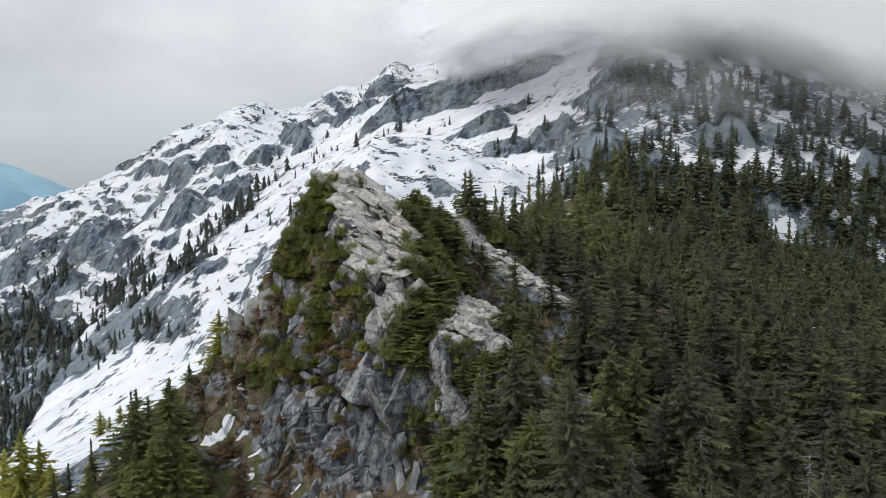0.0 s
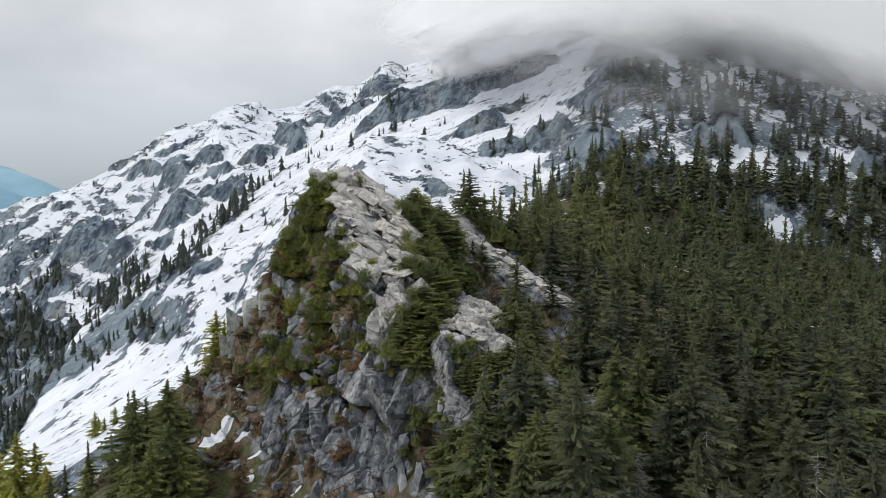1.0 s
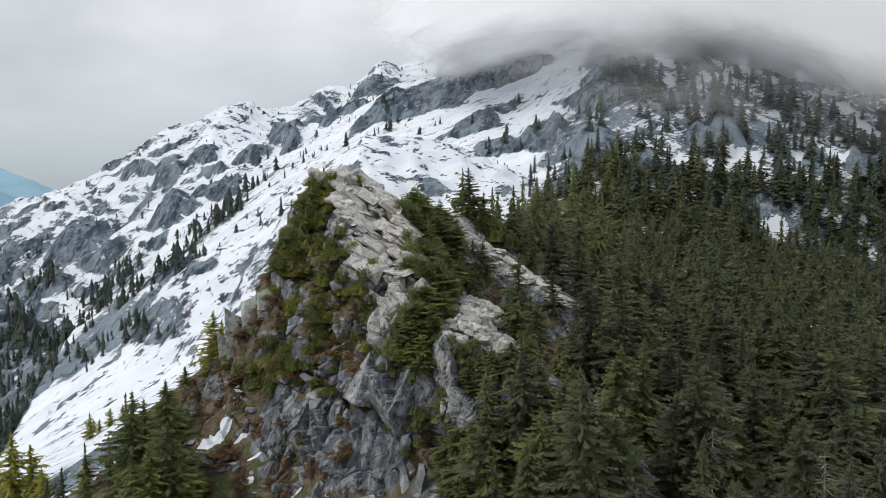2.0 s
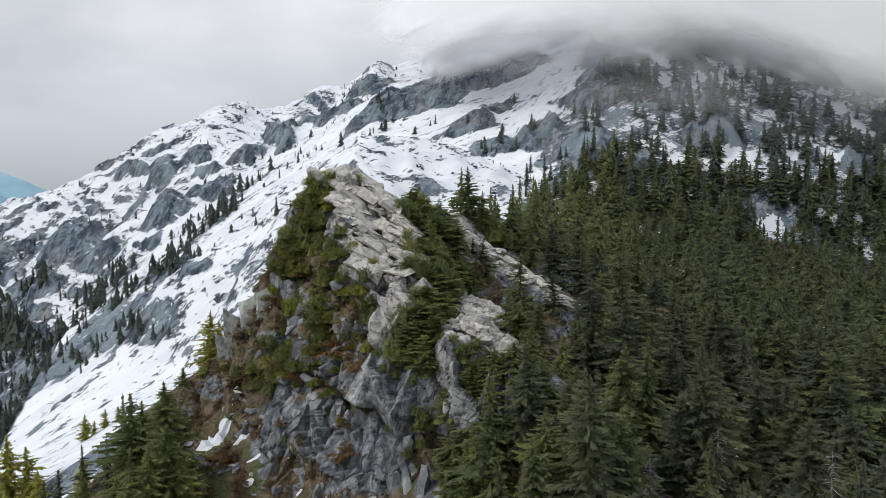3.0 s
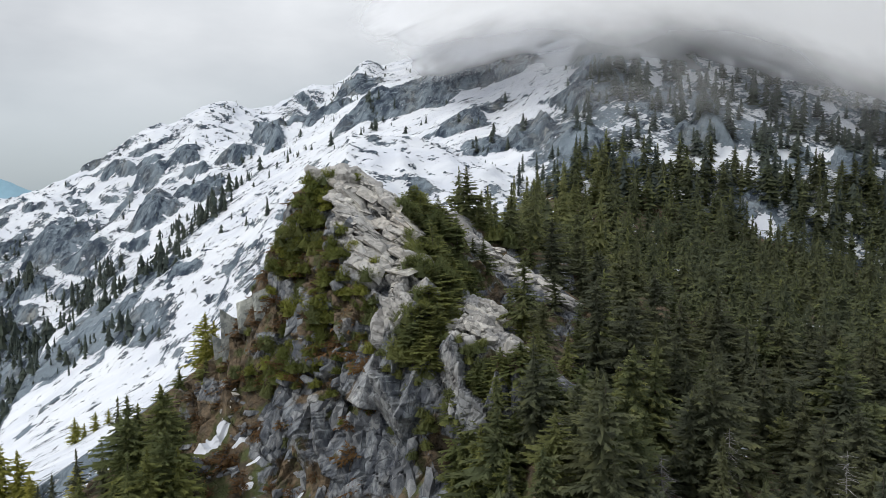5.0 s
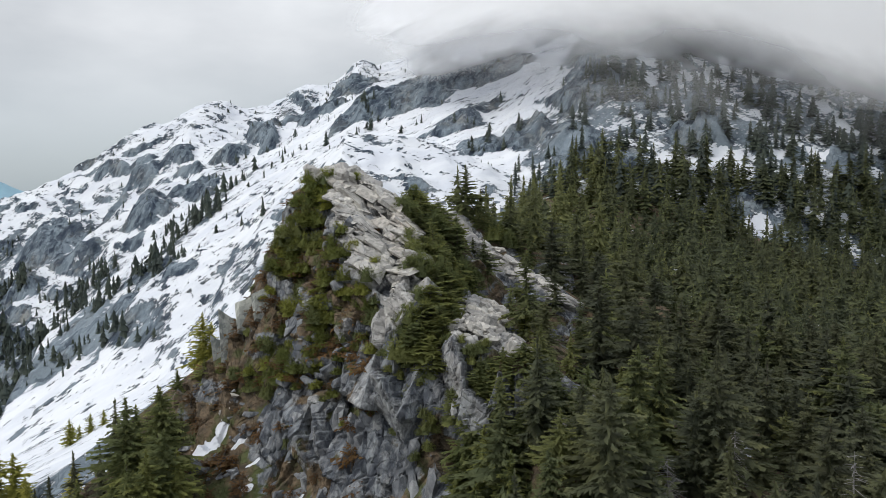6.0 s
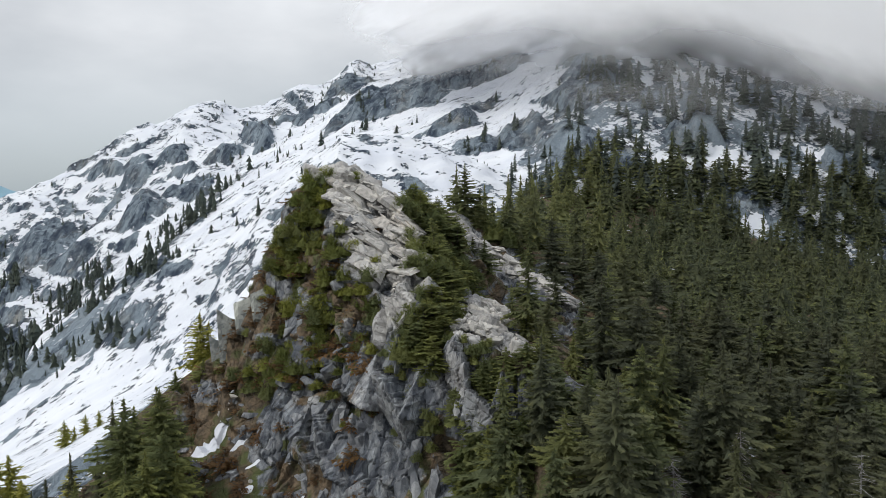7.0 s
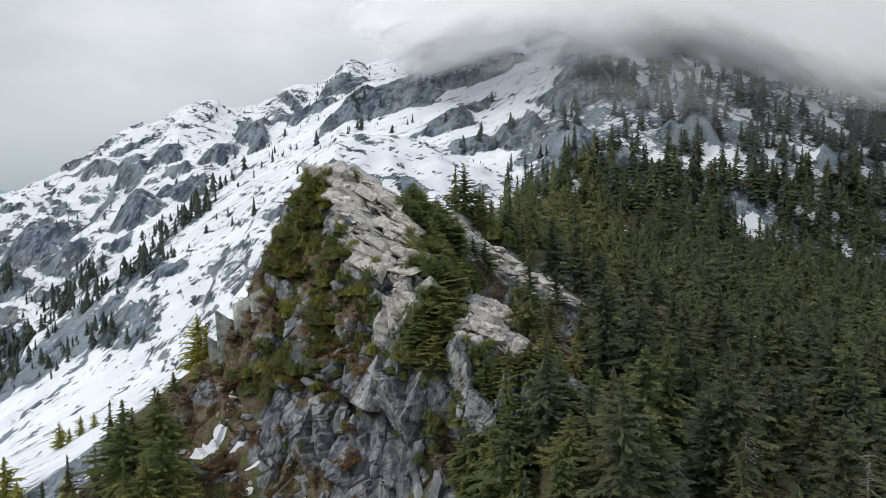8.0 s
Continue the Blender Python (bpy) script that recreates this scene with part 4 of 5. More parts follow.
def spread(kinds, xs, ys, low, high, tilt=6):
    zs = height(xs, ys)
    for i, (x, y, z) in enumerate(zip(xs, ys, zs)):
        s = rng.uniform(low, high)
        m = pose(x, y, z - 0.25, rng.uniform(-tilt, tilt), rng.uniform(-tilt, tilt), rng.uniform(0, 360)) @ Matrix.Diagonal((s, s, s * rng.uniform(0.8, 1.2), 1))
        k = kinds[i % len(kinds)]
        if i < len(kinds):
            k.matrix_basis = m
        else:
            copy_thing(k, m).matrix_basis = m


def bush(rng, high, wide, material, label, name="shrub", lobes=6, sprays=75):
    root = new(name)
    v, f = tube([(0, 0, -0.9), (0.05, 0, high * 0.3), (0.1, 0.04, high * 0.6)], [0.12, 0.09, 0.03], 5)
    part("stem", mesh_of("stem", v, f, BARK, True), root)
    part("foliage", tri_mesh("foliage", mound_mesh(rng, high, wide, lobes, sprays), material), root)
    return tagged(root, label, "shrub", "shrubs on the knob")


rng = np.random.default_rng(23)
shrubs = [bush(rng, rng.uniform(1.5, 2.3), rng.uniform(1.4, 2.0), SHRUB_LEAF, "bushy yellow-green dwarf conifer on a rock ledge") for i in range(7)]
darker = [bush(rng, rng.uniform(1.8, 2.8), rng.uniform(1.4, 2.0), KNOB_NEEDLES, "dense dark green dwarf conifer on the knob", lobes=7) for i in range(4)]
PLANTS = []


def plant(x, y, size):
    PLANTS.append((x, y, size, 0))


def plant_dark(x, y, size):
    PLANTS.append((x, y, size, 1))


plant(-19.3, 128.9, 1.9)
plant(-18.9, 127.7, 2.4)
plant(-21.7, 127.7, 1.9)
plant(-22.7, 126.5, 2.1)
plant(-20.0, 125.9, 2.3)
plant(-23.4, 125.9, 2.3)
plant(-20.7, 124.2, 2.3)
plant(-26.3, 126.8, 1.9)
plant(-23.6, 124.7, 2.0)
plant(-19.8, 121.6, 1.8)
plant(-15.7, 117.2, 1.0)
plant(-15.3, 115.4, 1.9)
plant(-16.9, 117.0, 1.6)
plant(-13.5, 114.4, 1.3)
plant(-23.1, 122.9, 1.8)
plant(-25.6, 124.6, 1.8)
plant(-17.3, 114.7, 1.7)
plant(-14.2, 112.6, 1.7)
plant(-11.3, 110.5, 1.6)
plant(-10.0, 110.5, 1.3)
plant(-21.2, 121.9, 1.8)
plant(-13.9, 128.3, 1.1)
plant(-27.8, 123.8, 0.9)
plant(-22.6, 119.0, 1.8)
plant(-19.5, 113.9, 1.7)
plant(-17.7, 113.5, 1.7)
plant(-14.2, 111.5, 1.5)
plant(-18.8, 112.8, 1.7)
plant(-10.6, 107.0, 1.4)
plant(-18.0, 111.1, 1.5)
plant(-19.2, 111.0, 1.5)
plant(-27.5, 119.7, 1.8)
plant(-23.6, 114.0, 2.1)
plant(-20.9, 110.9, 1.8)
plant(-24.9, 114.9, 1.7)
plant(-29.4, 119.0, 1.3)
plant(-28.6, 117.4, 1.3)
plant(-34.8, 123.7, 0.7)
plant(-15.6, 107.9, 1.2)
plant(-12.8, 106.9, 1.2)
plant(-12.4, 104.7, 1.1)
plant(-21.1, 118.1, 1.7)
plant(-26.4, 118.0, 1.7)
plant(-12.0, 109.9, 1.3)
plant(-16.2, 111.3, 1.3)
plant_dark(-5.8, 101.0, 1.6)
plant_dark(-6.3, 99.2, 1.8)
plant_dark(-5.0, 98.0, 1.4)
plant_dark(-8.3, 100.1, 0.9)
plant_dark(-4.4, 97.6, 1.3)
plant_dark(-3.5, 94.0, 1.2)
plant_dark(-6.9, 97.7, 0.7)
plant_dark(2.7, 94.4, 1.0)
plant_dark(-5.6, 99.3, 1.5)
plant_dark(-3.9, 108.8, 2.4)
plant_dark(-1.2, 110.1, 2.4)
plant_dark(-3.0, 114.5, 2.4)
plant_dark(0.5, 110.0, 2.0)
plant_dark(-2.3, 124.2, 2.3)
plant_dark(-5.3, 124.0, 1.8)
plant_dark(-6.8, 122.6, 1.4)
plant_dark(-4.1, 104.1, 1.8)
plant_dark(-0.3, 106.3, 1.6)
plant_dark(3.0, 122.0, 2.2)
plant_dark(-1.4, 97.5, 1.0)
plant_dark(3.6, 93.6, 1.2)
plant_dark(5.6, 92.4, 1.2)
plant_dark(2.5, 92.9, 1.1)
plant_dark(1.3, 94.8, 0.8)
plant_dark(-4.1, 94.8, 1.1)
plant_dark(-0.5, 94.0, 1.0)
plant_dark(9.5, 144.5, 1.9)
plant_dark(12.7, 144.9, 1.9)
plant_dark(11.2, 145.6, 1.5)
plant_dark(0.6, 104.6, 1.1)
plant_dark(-7.6, 99.2, 0.7)
plant_dark(-11.8, 106.7, 0.8)
plant_dark(-15.1, 108.7, 1.1)
rooted = {0: 0, 1: 0}
for x, y, size, dark in PLANTS:           # each with a smaller companion or two
    for k in range(1 + int(rng.integers(2, 4))):
        dx, dy, s = (0, 0, 1.0) if k == 0 else (*rng.uniform(-1, 1, 2) * size * 1.1, rng.uniform(0.5, 0.8))
        s = max(0.45, s * size / 1.35)
        kinds = darker if dark or rng.uniform(0, 1) < 0.25 else shrubs
        dark_kind = int(kinds is darker)
        m = pose(x + dx, y + dy, float(height(x + dx, y + dy)) - 0.25, rng.uniform(-12, 12), rng.uniform(-12, 12), rng.uniform(0, 360)) @ Matrix.Diagonal((s, s, s * rng.uniform(0.8, 1.2), 1))
        i = rooted[dark_kind]
        ob = kinds[i] if i < len(kinds) else copy_thing(kinds[i % len(kinds)], m)
        ob.matrix_basis = m
        rooted[dark_kind] += 1


def bushes(x, y):
    west = soft(-x - np.interp(y, [100, 112, 120, 131], [8.5, 11.5, 16.0, 19.0]), 0, 2.0)
    z = height(x, y)
    band = soft(z, -34, -28) * (1 - soft(z, 0.5, 2.0))
    patch = soft(fbm(x / 5, y / 5, octaves=2, seed=71), -0.3, 0.05)
    return west * band * patch * soft(knob(x, y) - land(x, y)[0], -1.5, 1) * soft(x, -46, -40)


xs, ys = scatter(rng, -46, -8, 101, 133, 2.3, bushes)
for i, (x, y) in enumerate(zip(xs, ys)):
    s = rng.uniform(0.4, 0.9)
    m = pose(x, y, float(height(x, y)) - 0.25, rng.uniform(-14, 14), rng.uniform(-14, 14), rng.uniform(0, 360)) @ Matrix.Diagonal((s, s, s * rng.uniform(0.8, 1.2), 1))
    copy_thing(shrubs[i % len(shrubs)] if i % 3 else darker[i % len(darker)], m).matrix_basis = m
small = [shrub(rng, h, h * 0.42, KNOB_NEEDLES, "small dense green conifer beside the bare crest", "small_conifer", 17, 9, 16) for h in (4.5, 5.5, 6.5)]


def lee(x, y):
    d = np.interp(y, [100, 113, 125, 148], [-6, -4, -7, -1])
    bare = 1 - soft(crest_distance(x, y) - 2.0 * soft(x, -3, 0), 1.2, 2.6)
    return soft(x - d, 0.5, 2.0) * soft(5.5 - x, 0, 2) * (1 - bare)


xs, ys = scatter(rng, -8, 6, 99, 150, 2.7, lee)
spread(small, xs, ys, 0.45, 0.85, 8)
for k, (x, y, h) in enumerate(((-3, 104, 6.5), (-2, 107.7, 7), (-1, 111, 6.5), (-3.2, 114.5, 6), (-1.5, 117.5, 6.5), (0.2, 114, 5.5), (-0.2, 105, 5.5), (-3.8, 101, 5.5),
                               (-1.6, 101.5, 6), (-5.2, 99, 5), (-4.4, 97.4, 4.5), (-3, 96, 4.5), (-2.6, 121, 6), (-4.5, 121.5, 5.5), (-0.5, 124, 6.5), (-2.8, 127, 6),
                               (-5.5, 129, 5), (1.5, 119, 6), (2.2, 125, 6), (-4, 133, 6), (-1, 131, 5.5), (0.5, 136, 6), (-3.5, 139, 5), (-1.6, 98.6, 5), (0.3, 93, 5), (2, 91, 5.5))):
    src = small[k % 3]
    s = h / (4.5, 5.5, 6.5)[k % 3]
    m = pose(x, y, float(height(x, y)) - 0.3, rng.uniform(-6, 6), rng.uniform(-2, 10), 67 * k) @ Matrix.Diagonal((1.15 * s, 1.15 * s, s * rng.uniform(0.5, 0.8), 1))
    copy_thing(src, m).matrix_basis = m
ledge_kinds = [shrub(rng, h, h * 0.5, KNOB_NEEDLES, "small green conifer rooted in the cliff face", "cliff_conifer", 15, 9, 15) for h in (3.5, 4.5)]
xs, ys = scatter(rng, -7, 10, 86, 106, 2.6, lambda x, y: 0.75 * soft(x - np.interp(y, [86, 95, 102, 106], [0, -3.5, -5.0, -4.0]), 0, 1.5) * soft(crest_distance(x, y), 3.0, 4.5))
spread(ledge_kinds, xs, ys, 0.6, 1.15, 5)
heath = [shrub(rng, 0.9, 1.3, HEATH_LEAF, "low rust-brown heath bush on the slope", "heath_bush", 4, 10, 6) for i in range(2)]
xs, ys = scatter(rng, -40, 0, 98, 130, 2.4, lambda x, y: 0.85 * soft(knob(x, y) - land(x, y)[0], -9, -4) * soft(-x, 9, 12) * soft(np.hypot(x + 35.5, y - 117), 3, 5) * soft(crest_distance(x, y), 2.2, 3.2))
spread(heath, xs, ys, 0.9, 2.0, 14)

# ---- small trees over the snowfield and the western crags ----
rng = np.random.default_rng(29)


def wood_snow(x, y):
    field, hill, left, far = far_land(x, y)
    z, bare = land(x, y)[:2]
    clump = soft(fbm(x / 24, y / 15, octaves=4, seed=81, gain=0.6), 0.14, 0.24)
    lone = soft(fbm(x / 40, y / 40, octaves=2, seed=82), 0.1, 0.5)
    gully = np.exp(-((left - field) / 6.0) ** 2)
    grip = soft(bare, -0.06, 0.12)
    d = 0.010 * lone + clump * (0.03 + 0.25 * grip + 0.5 * gully) + 0.55 * patches(GROVES, x, y, 1.3) * soft(fbm(x / 9, y / 9, octaves=3, seed=86), -0.25, 0.3) + 0.12 * ravine(x, y, z)
    return (1 - soft(field - hill, -40, -20)) * np.clip(d, 0, 1)


xs, ys = scatter(rng, -340, 70, 300, 640, 2.8, lambda x, y: 0.75 * wood_snow(x, y))
rx, ry = scatter(rng, -330, -150, 280, 500, 4.6, lambda x, y: 0.45 * ravine(x, y, land(x, y)[0]) * soft(fbm(x / 22, y / 14, octaves=3, seed=84), -0.1, 0.2))
xs, ys = np.concatenate([xs, rx]), np.concatenate([ys, ry])
tri = joined(rng, tiny_kinds, xs, ys, land(xs, ys)[0], (0.2 + 0.65 * rng.uniform(0, 1, len(xs)) ** 1.6) * (1 + 0.6 * patches(GROVES, xs, ys)) * (1 + 0.5 * ravine(xs, ys, land(xs, ys)[0])) * (1 - 0.5 * soft(ys, 470, 560)))
tagged(new("mountain_trees", tri_mesh("mountain_trees", tri, NEEDLES_HAZED)), "small dark conifers in clumps on the snowy mountain", "trees", kind="stuff")

# ---- loose granite blocks on the crest, the rubble shoulder and the ribs ----
rng = np.random.default_rng(31)


def block_mesh(rng, material):
    bm = bmesh.new()
    for i in range(14):
        p = rng.normal(size=3)
        p = p / np.max(np.abs(p)) * rng.uniform(0.75, 1.0)
        bm.verts.new((p[0] * 1.0, p[1] * 0.7, p[2] * 0.4))
    bmesh.ops.convex_hull(bm, input=bm.verts)
    loose = [v for v in bm.verts if not v.link_faces]
    bmesh.ops.delete(bm, geom=loose, context="VERTS")
    me = bpy.data.meshes.new("granite_block")
    bm.to_mesh(me)
    bm.free()
    me.materials.append(material)
    return me


block_kinds = [block_mesh(rng, STONE) for i in range(9)]
cliff_kinds = [block_mesh(rng, CLIFF_STONE) for i in range(7)]


def strew(n, x0, x1, y0, y1, near, low, high, dip, stand=0.0, name="granite_block", thick=1.0):
    made = 0
    for i in range(n * 40):
        if made >= n:
            break
        x, y = rng.uniform(x0, x1), rng.uniform(y0, y1)
        if float(crest_distance(np.array(x), np.array(y))) > near:
            continue
        s = low * (high / low) ** rng.uniform(0, 1)
        ob = part(name, block_kinds[rng.integers(9)], outcrop)
        ob.matrix_basis = pose(x, y, float(height(x, y)) + 0.15 * s, rng.uniform(-12, 12) + stand, dip + rng.uniform(-14, 14), rng.uniform(-35, 35)) @ Matrix.Diagonal((s, s * rng.uniform(0.7, 1.2), thick * s * rng.uniform(0.6, 1.1), 1))
        made += 1


strew(26, -20, -2, 101, 132, 2.6, 0.25, 0.7, 32)


def slab_mesh(rng, material=None):
    """A split slab of granite: a skewed plate with chipped edges and a broken end."""
    bm = bmesh.new()
    bmesh.ops.create_cube(bm, size=2.0)
    skew = rng.uniform(-0.35, 0.35)
    for v in bm.verts:
        v.co.x += skew * v.co.y + rng.uniform(-0.38, 0.38)
        v.co.y += rng.uniform(-0.34, 0.34)
        v.co.z += rng.uniform(-0.25, 0.25)
    bmesh.ops.bevel(bm, geom=bm.edges[:], offset=0.06, segments=1, affect="EDGES")
    for v in bm.verts:
        v.co += Vector(rng.uniform(-0.05, 0.05, 3))
    me = bpy.data.meshes.new("granite_slab")
    bm.to_mesh(me)
    bm.free()
    me.materials.append(material or STONE)
    return me


slab_kinds = [slab_mesh(rng) for i in range(8)]
laid = []
for i in range(5000):                     # split slabs that clad the crest, lying along its slope
    x, y = rng.uniform(-20, -3), rng.uniform(103, 132)
    d = float(crest_distance(np.array(x), np.array(y)))
    s = rng.uniform(1.5, 2.7) if len(laid) < 26 else rng.uniform(0.8, 1.5) if len(laid) < 80 else rng.uniform(0.35, 0.75)
    if d > 1.9 or y < 107 or len(laid) >= 190 or any(math.hypot(x - a, y - b) < 0.43 * (s + q) for a, b, q in laid):
        continue
    laid.append((x, y, s))
    z0 = float(height(x, y))
    normal = Vector((float(height(x - 1.5, y)) - float(height(x + 1.5, y)), float(height(x, y - 1.5)) - float(height(x, y + 1.5)), 3.0)).normalized()
    normal = (normal + Vector((0.25, -0.15, 0.55)) + Vector(rng.uniform(-0.16, 0.16, 3))).normalized()
    along = Vector((0.75, -0.45, -0.45)) + Vector(rng.uniform(-0.25, 0.25, 3))
    along = (along - normal * along.dot(normal)).normalized()
    across = normal.cross(along)
    turn = Matrix((along, across, normal)).transposed().to_4x4()
    ob = part("granite_slab", slab_kinds[rng.integers(8)], outcrop)
    ob.matrix_basis = Matrix.Translation((x, y, z0 + 0.12)) @ turn @ Matrix.Diagonal((s * rng.uniform(0.7, 1.3), s * rng.uniform(0.3, 0.6), s * rng.uniform(0.09, 0.17), 1))
strew(150, 0, 11, 95, 113, 3.4, 0.45, 1.25, 15, name="rubble_stone", thick=1.7)
strew(60, -4, 21, 124, 149, 3.0, 0.5, 1.8, 15, name="rubble_stone")


leaning = [slab_mesh(rng, LEDGE_STONE) for i in range(4)]
for x, y, s in ((-33.6, 127.0, 1.0), (-31.2, 125.3, 0.75), (-35.6, 126.6, 0.6), (-28.4, 123.2, 0.65)):      # pale slabs leaning on the knob's flank
    ob = part("granite_slab", leaning[rng.integers(4)], outcrop)
    ob.matrix_basis = pose(x, y, float(height(x, y)) + 0.6 * s, rng.uniform(-8, 8), 66 + rng.uniform(-8, 8), -68 + rng.uniform(-12, 12)) @ Matrix.Diagonal((4.0 * s, 1.9 * s, 0.5 * s, 1))

for i in range(50):                      # upright blocks standing out of the cliff
    x = rng.uniform(-26, 0)
    y = float(cliff_edge(x)) + rng.uniform(-7, 0.5)
    s = rng.uniform(0.9, 2.6)
    ob = part("cliff_block", cliff_kinds[rng.integers(7)], outcrop)
    ob.matrix_basis = pose(x, y + 0.75 * s, float(height(x, y)) - 0.3, rng.uniform(-14, 14), 90 + rng.uniform(-26, 26), rng.uniform(40, 140)) @ Matrix.Diagonal((s * rng.uniform(1.0, 1.7), s * rng.uniform(0.7, 1.0), s * rng.uniform(0.8, 1.4), 1))

for i in range(190):                       # boulders and stones on the heath below the cliff
    x, y = rng.uniform(-42, -12), rng.uniform(97, 120)
    big = i < 100 and math.hypot(x + 35.5, y - 117) > 4.5
    s = rng.uniform(0.7, 1.9) * (0.75 + 0.25 * rng.uniform()) if big else 0.25 * 4.0 ** rng.uniform(0, 1)
    ob = part("boulder" if big else "rubble_stone", cliff_kinds[rng.integers(7)] if big or i % 3 else block_kinds[rng.integers(9)], outcrop)
    ob.matrix_basis = pose(x, y, float(height(x, y)) + 0.05, rng.uniform(-35, 35), rng.uniform(-35, 35), rng.uniform(0, 360)) @ Matrix.Diagonal((s, s * rng.uniform(0.7, 1.2), s * rng.uniform(1.0, 1.9), 1))

for k, (w, h) in enumerate(((1.75, 0.75), (1.6, 0.5), (1.25, 0.35), (0.9, 0.3))):      # a stacked pillar at the foot of the cliff
    ob = part("pillar_slab", slab_kinds[k], outcrop)
    ob.matrix_basis = pose(-10.3 + 0.15 * k, 94.6, -41.6 + 1.15 * k - 0.05 * k * k, 3 * k - 4, 5 - 3 * k, 70 * k) @ Matrix.Diagonal((w, w * 0.9, h, 1))

# ---- dead snags among the near conifers ----
def snag(rng, high):
    root = new("dead_tree")
    path = [(0.02 * high * math.sin(3 * t), 0.015 * high * math.sin(5 * t), -0.6 + t * (high + 0.6)) for t in np.linspace(0, 1, 9)]
    v, f = tube(path, [0.13 * (1 - t) + 0.015 for t in np.linspace(0, 1, 9)])
    part("trunk", mesh_of("trunk", v, f, DEADWOOD, True), root)
    for k in range(70):
        u = rng.uniform(0.25, 0.97)
        a, length = rng.uniform(0, 6.28), (0.6 + 3.0 * (1 - u)) * rng.uniform(0.5, 1.2)
        pts = []
        for s in np.linspace(0, 1, 6):
            r = length * s
            pts.append((r * math.cos(a + 0.3 * s), r * math.sin(a + 0.3 * s), u * high + length * (0.15 * s - 0.55 * s * s + 0.25 * s ** 4)))
        v, f = tube(pts, [0.075 * (1 - 0.75 * s) for s in np.linspace(0, 1, 6)], 4)
        part("branch", mesh_of("branch", v, f, DEADWOOD, True), root)
    return tagged(root, "bare silver-grey dead conifer among green trees", "dead tree", "dead trees")


rng = np.random.default_rng(41)
for x, y, top in ((34.6, 71.3, -24.4), (12.5, 90, -24.5), (15.5, 88, -25.0),
                  (27.3, 78.5, -24.8), (19.3, 76.3, -26.6), (10.4, 84.5, -24.5)):
    z = float(height(x, y))
    snag(rng, top - z).matrix_basis = pose(x, y, z, 0, rng.uniform(-4, 4), rng.uniform(0, 360))

def dead_shrub(rng, wide):
    """Bleached, twisted branches of a dead krummholz bush, lying on the rock."""
    root = new("dead_shrub")
    for k in range(13):
        a, length = rng.uniform(0, 6.28), wide * rng.uniform(0.5, 1.1)
        bend, lift = rng.uniform(-0.9, 0.9), rng.uniform(0.15, 0.75)
        pts = [(length * t * math.cos(a + bend * t), length * t * math.sin(a + bend * t), 0.1 + length * lift * (t - 0.6 * t * t)) for t in np.linspace(0, 1, 7)]
        v, f = tube(pts, [0.085 * (1 - 0.8 * t) for t in np.linspace(0, 1, 7)], 4)
        part("branch", mesh_of("branch", v, f, DEADWOOD, True), root)
    return tagged(root, "bleached dead branches of a bush on the rock", "dead shrub", "dead shrubs")


for x, y, wide in ((-15.6, 118.6, 1.9), (-16.4, 117.4, 1.6), (-15.0, 116.6, 1.4), (12.0, 90.6, 1.6), (13.6, 89.8, 1.3)):
    dead_shrub(rng, wide).matrix_basis = pose(x, y, float(height(x, y)) + 0.25, 20, 10, rng.uniform(0, 360))

# ---- cloud caught on the mountain: thin drifting layers ----
def cloud_material(name, low, high, size, seed, veil=0.0):
    m = bpy.data.materials.new(name)
    m.use_nodes = True
    n, l = m.node_tree.nodes, m.node_tree.links
    n.clear()
    out = n.new("ShaderNodeOutputMaterial")
    mix = n.new("ShaderNodeMixShader")
    clear = n.new("ShaderNodeBsdfTransparent")
    a, b = n.new("ShaderNodeBsdfDiffuse"), n.new("ShaderNodeBsdfTranslucent")
    a.inputs["Color"].default_value = b.inputs["Color"].default_value = (0.88, 0.885, 0.90, 1)
    body = n.new("ShaderNodeMixShader")
    body.inputs[0].default_value = 0.5
    l.new(a.outputs[0], body.inputs[1])
    l.new(b.outputs[0], body.inputs[2])
    pos = n.new("ShaderNodeNewGeometry").outputs["Position"]
    off = n.new("ShaderNodeVectorMath")
    off.inputs[1].default_value = (seed * 131.0, seed * 57.0, 0)
    l.new(pos, off.inputs[0])
    v = noise_tex(n, l, off.outputs[0], size, 4, 0.5, stretch=(0.9, 1.4, 0.9))
    v = calc(n, l, "ADD", v, attribute(n, "thick"))
    body_fac = step(n, l, v, low, high)
    if veil:
        thin = calc(n, l, "MULTIPLY", attribute(n, "mist"), step(n, l, noise_tex(n, l, off.outputs[0], 55.0, 4, 0.5), 0.22, 0.68))
        body_fac = calc(n, l, "MAXIMUM", body_fac, calc(n, l, "MULTIPLY", thin, veil))
    l.new(body_fac, mix.inputs[0])
    l.new(clear.outputs[0], mix.inputs[1])
    l.new(body.outputs[0], mix.inputs[2])
    l.new(mix.outputs[0], out.inputs["Surface"])
    return m


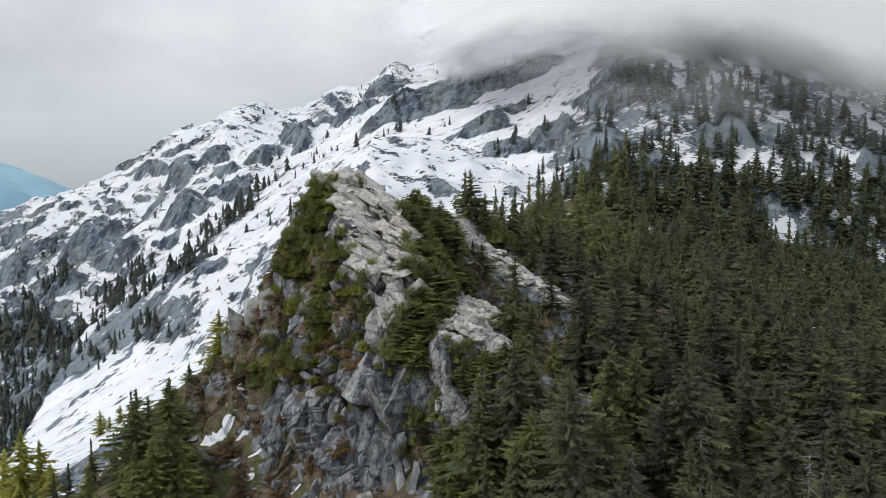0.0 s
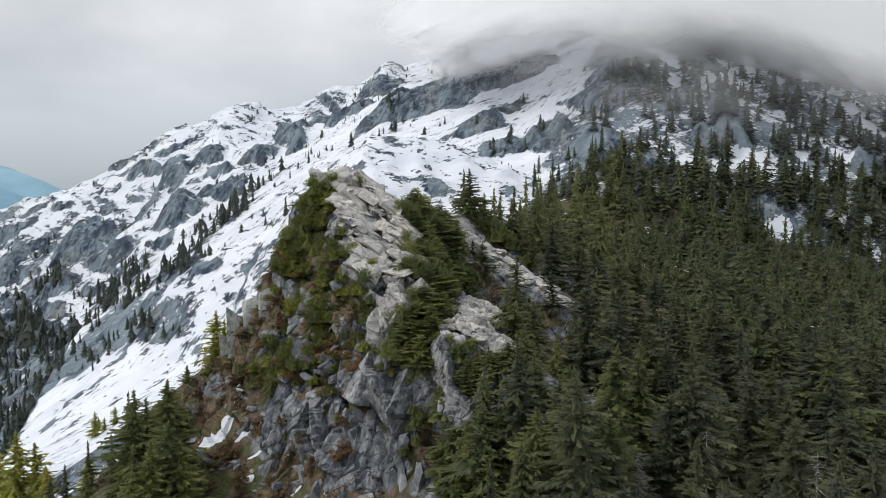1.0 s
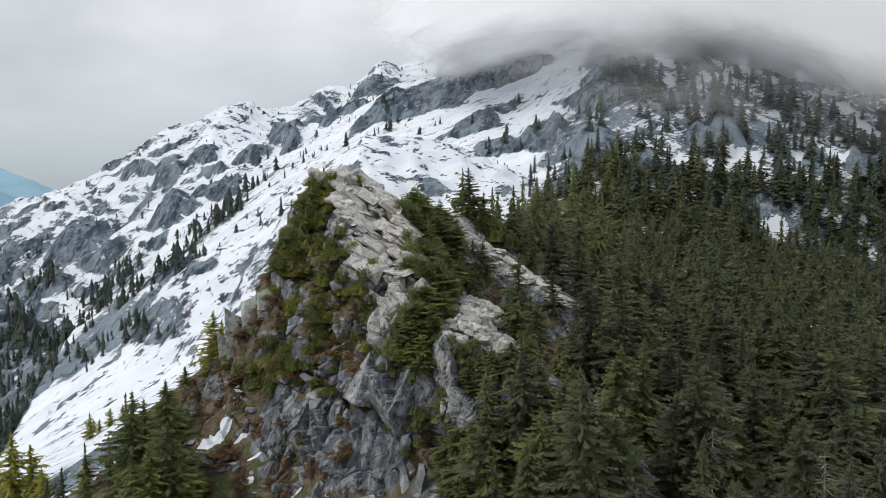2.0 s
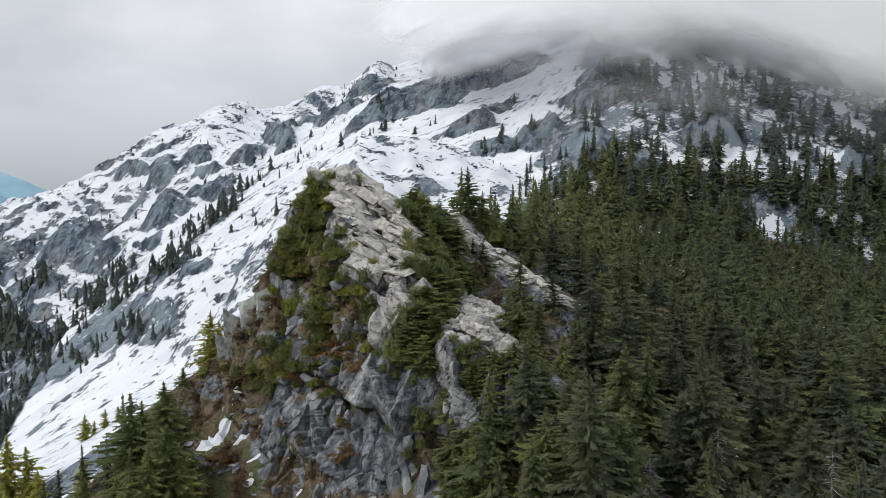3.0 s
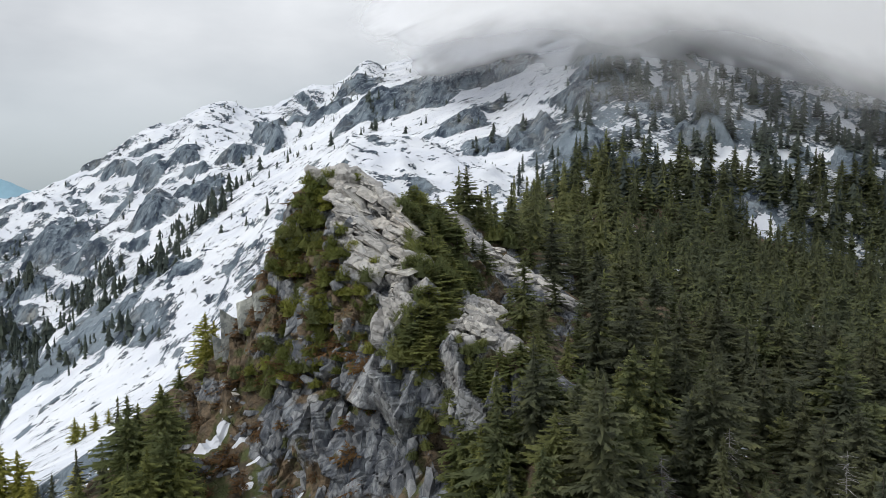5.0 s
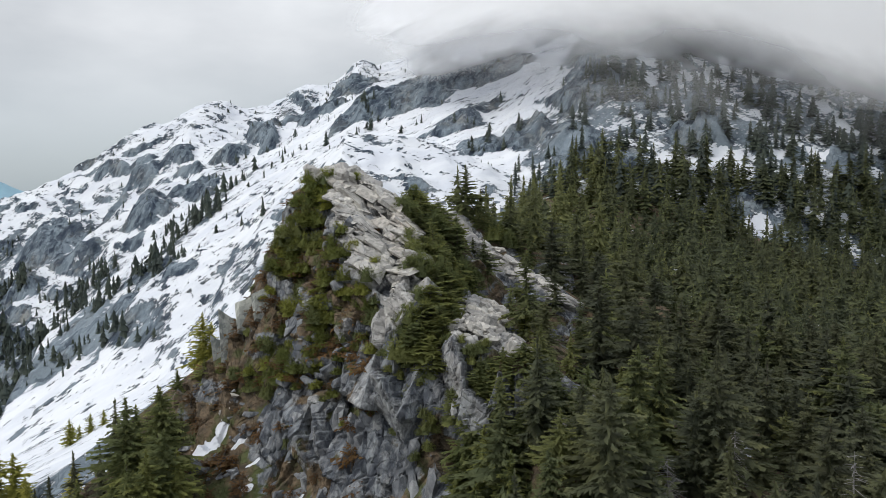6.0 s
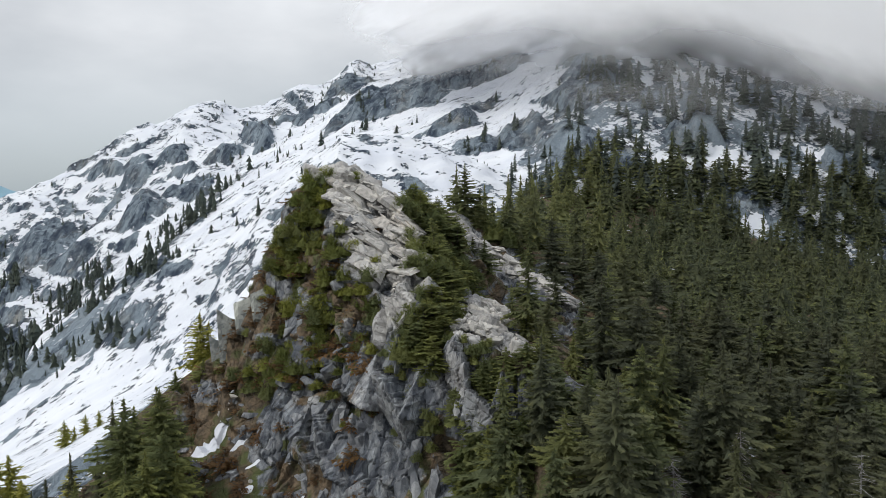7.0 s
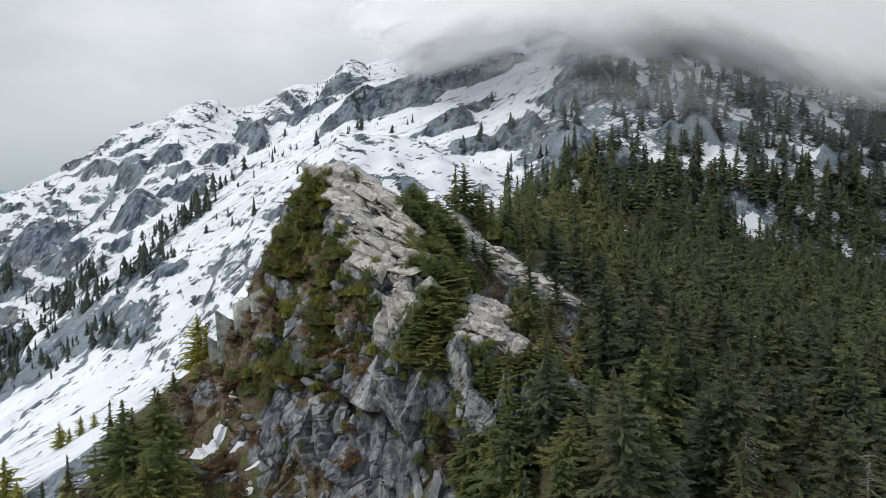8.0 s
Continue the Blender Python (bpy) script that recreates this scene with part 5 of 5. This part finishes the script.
def cloud_layer(off, edge, seed, veil=0.0):
    """A sheet of cloud that hangs off the mountainside and thins out downwards and to the west."""
    x, y = np.meshgrid(np.linspace(-320, 620, 80), np.linspace(300, 760, 60))
    hill = -0.0956 * x + 0.8149 * y - 245.7
    field = 0.45 * x + 0.42 * y - 145
    zz = smin(field, hill, 40) + off + 10 * fbm(x / 90, y / 90, octaves=3, seed=seed)
    base = 63 - 29 * soft(x, 110, 190) + 8 * fbm(x / 60, y / 60, octaves=2, seed=seed + 50)
    thick = np.clip((zz - base) / 58, -0.6, 0.9) + edge - 1.6 * (1 - soft(x, -95, 25))
    me = mesh_of("cloud", np.stack([x, y, zz], -1).reshape(-1, 3), grid_faces(80, 60), cloud_material("cloud_vapour", 0.26, 1.04, 95.0, seed, veil), True)
    put_attribute(me, "thick", thick)
    put_attribute(me, "mist", (0.4 * soft(zz, -40, 5) + 0.6 * soft(zz, 25, 75)) * soft(x, -20, 90) * soft(y, 306, 345))
    return tagged(new("cloud", me), "thin grey-white layer of cloud drifting against the mountain", "cloud", "layers of cloud", kind="stuff")


for off, edge, seed, veil in ((24, -0.1, 202, 0.44), (46, 0.0, 203, 0.0)):
    cloud_layer(off, edge, seed, veil)

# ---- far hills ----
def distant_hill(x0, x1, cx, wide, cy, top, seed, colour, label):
    """A wooded ridge far across the valley; the air's paling and blueing is put into its colour."""
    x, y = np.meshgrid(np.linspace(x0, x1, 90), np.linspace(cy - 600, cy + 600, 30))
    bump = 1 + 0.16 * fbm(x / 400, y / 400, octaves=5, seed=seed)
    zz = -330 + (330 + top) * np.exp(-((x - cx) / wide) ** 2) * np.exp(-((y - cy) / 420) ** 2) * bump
    hue = plain_material("hazed_far_hill", colour, tuple(min(1.0, c * 1.12) for c in colour), 160.0)
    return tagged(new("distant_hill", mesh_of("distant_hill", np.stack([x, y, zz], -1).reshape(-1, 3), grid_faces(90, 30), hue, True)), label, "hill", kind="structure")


distant_hill(-3600, -900, -2200, 620, 3500, 52, 301, (0.17, 0.30, 0.385), "wooded hill far across the valley, coloured blue as by haze")
distant_hill(-4200, -1200, -2480, 900, 4050, 165, 305, (0.215, 0.345, 0.425), "hill behind, coloured paler blue as by haze")
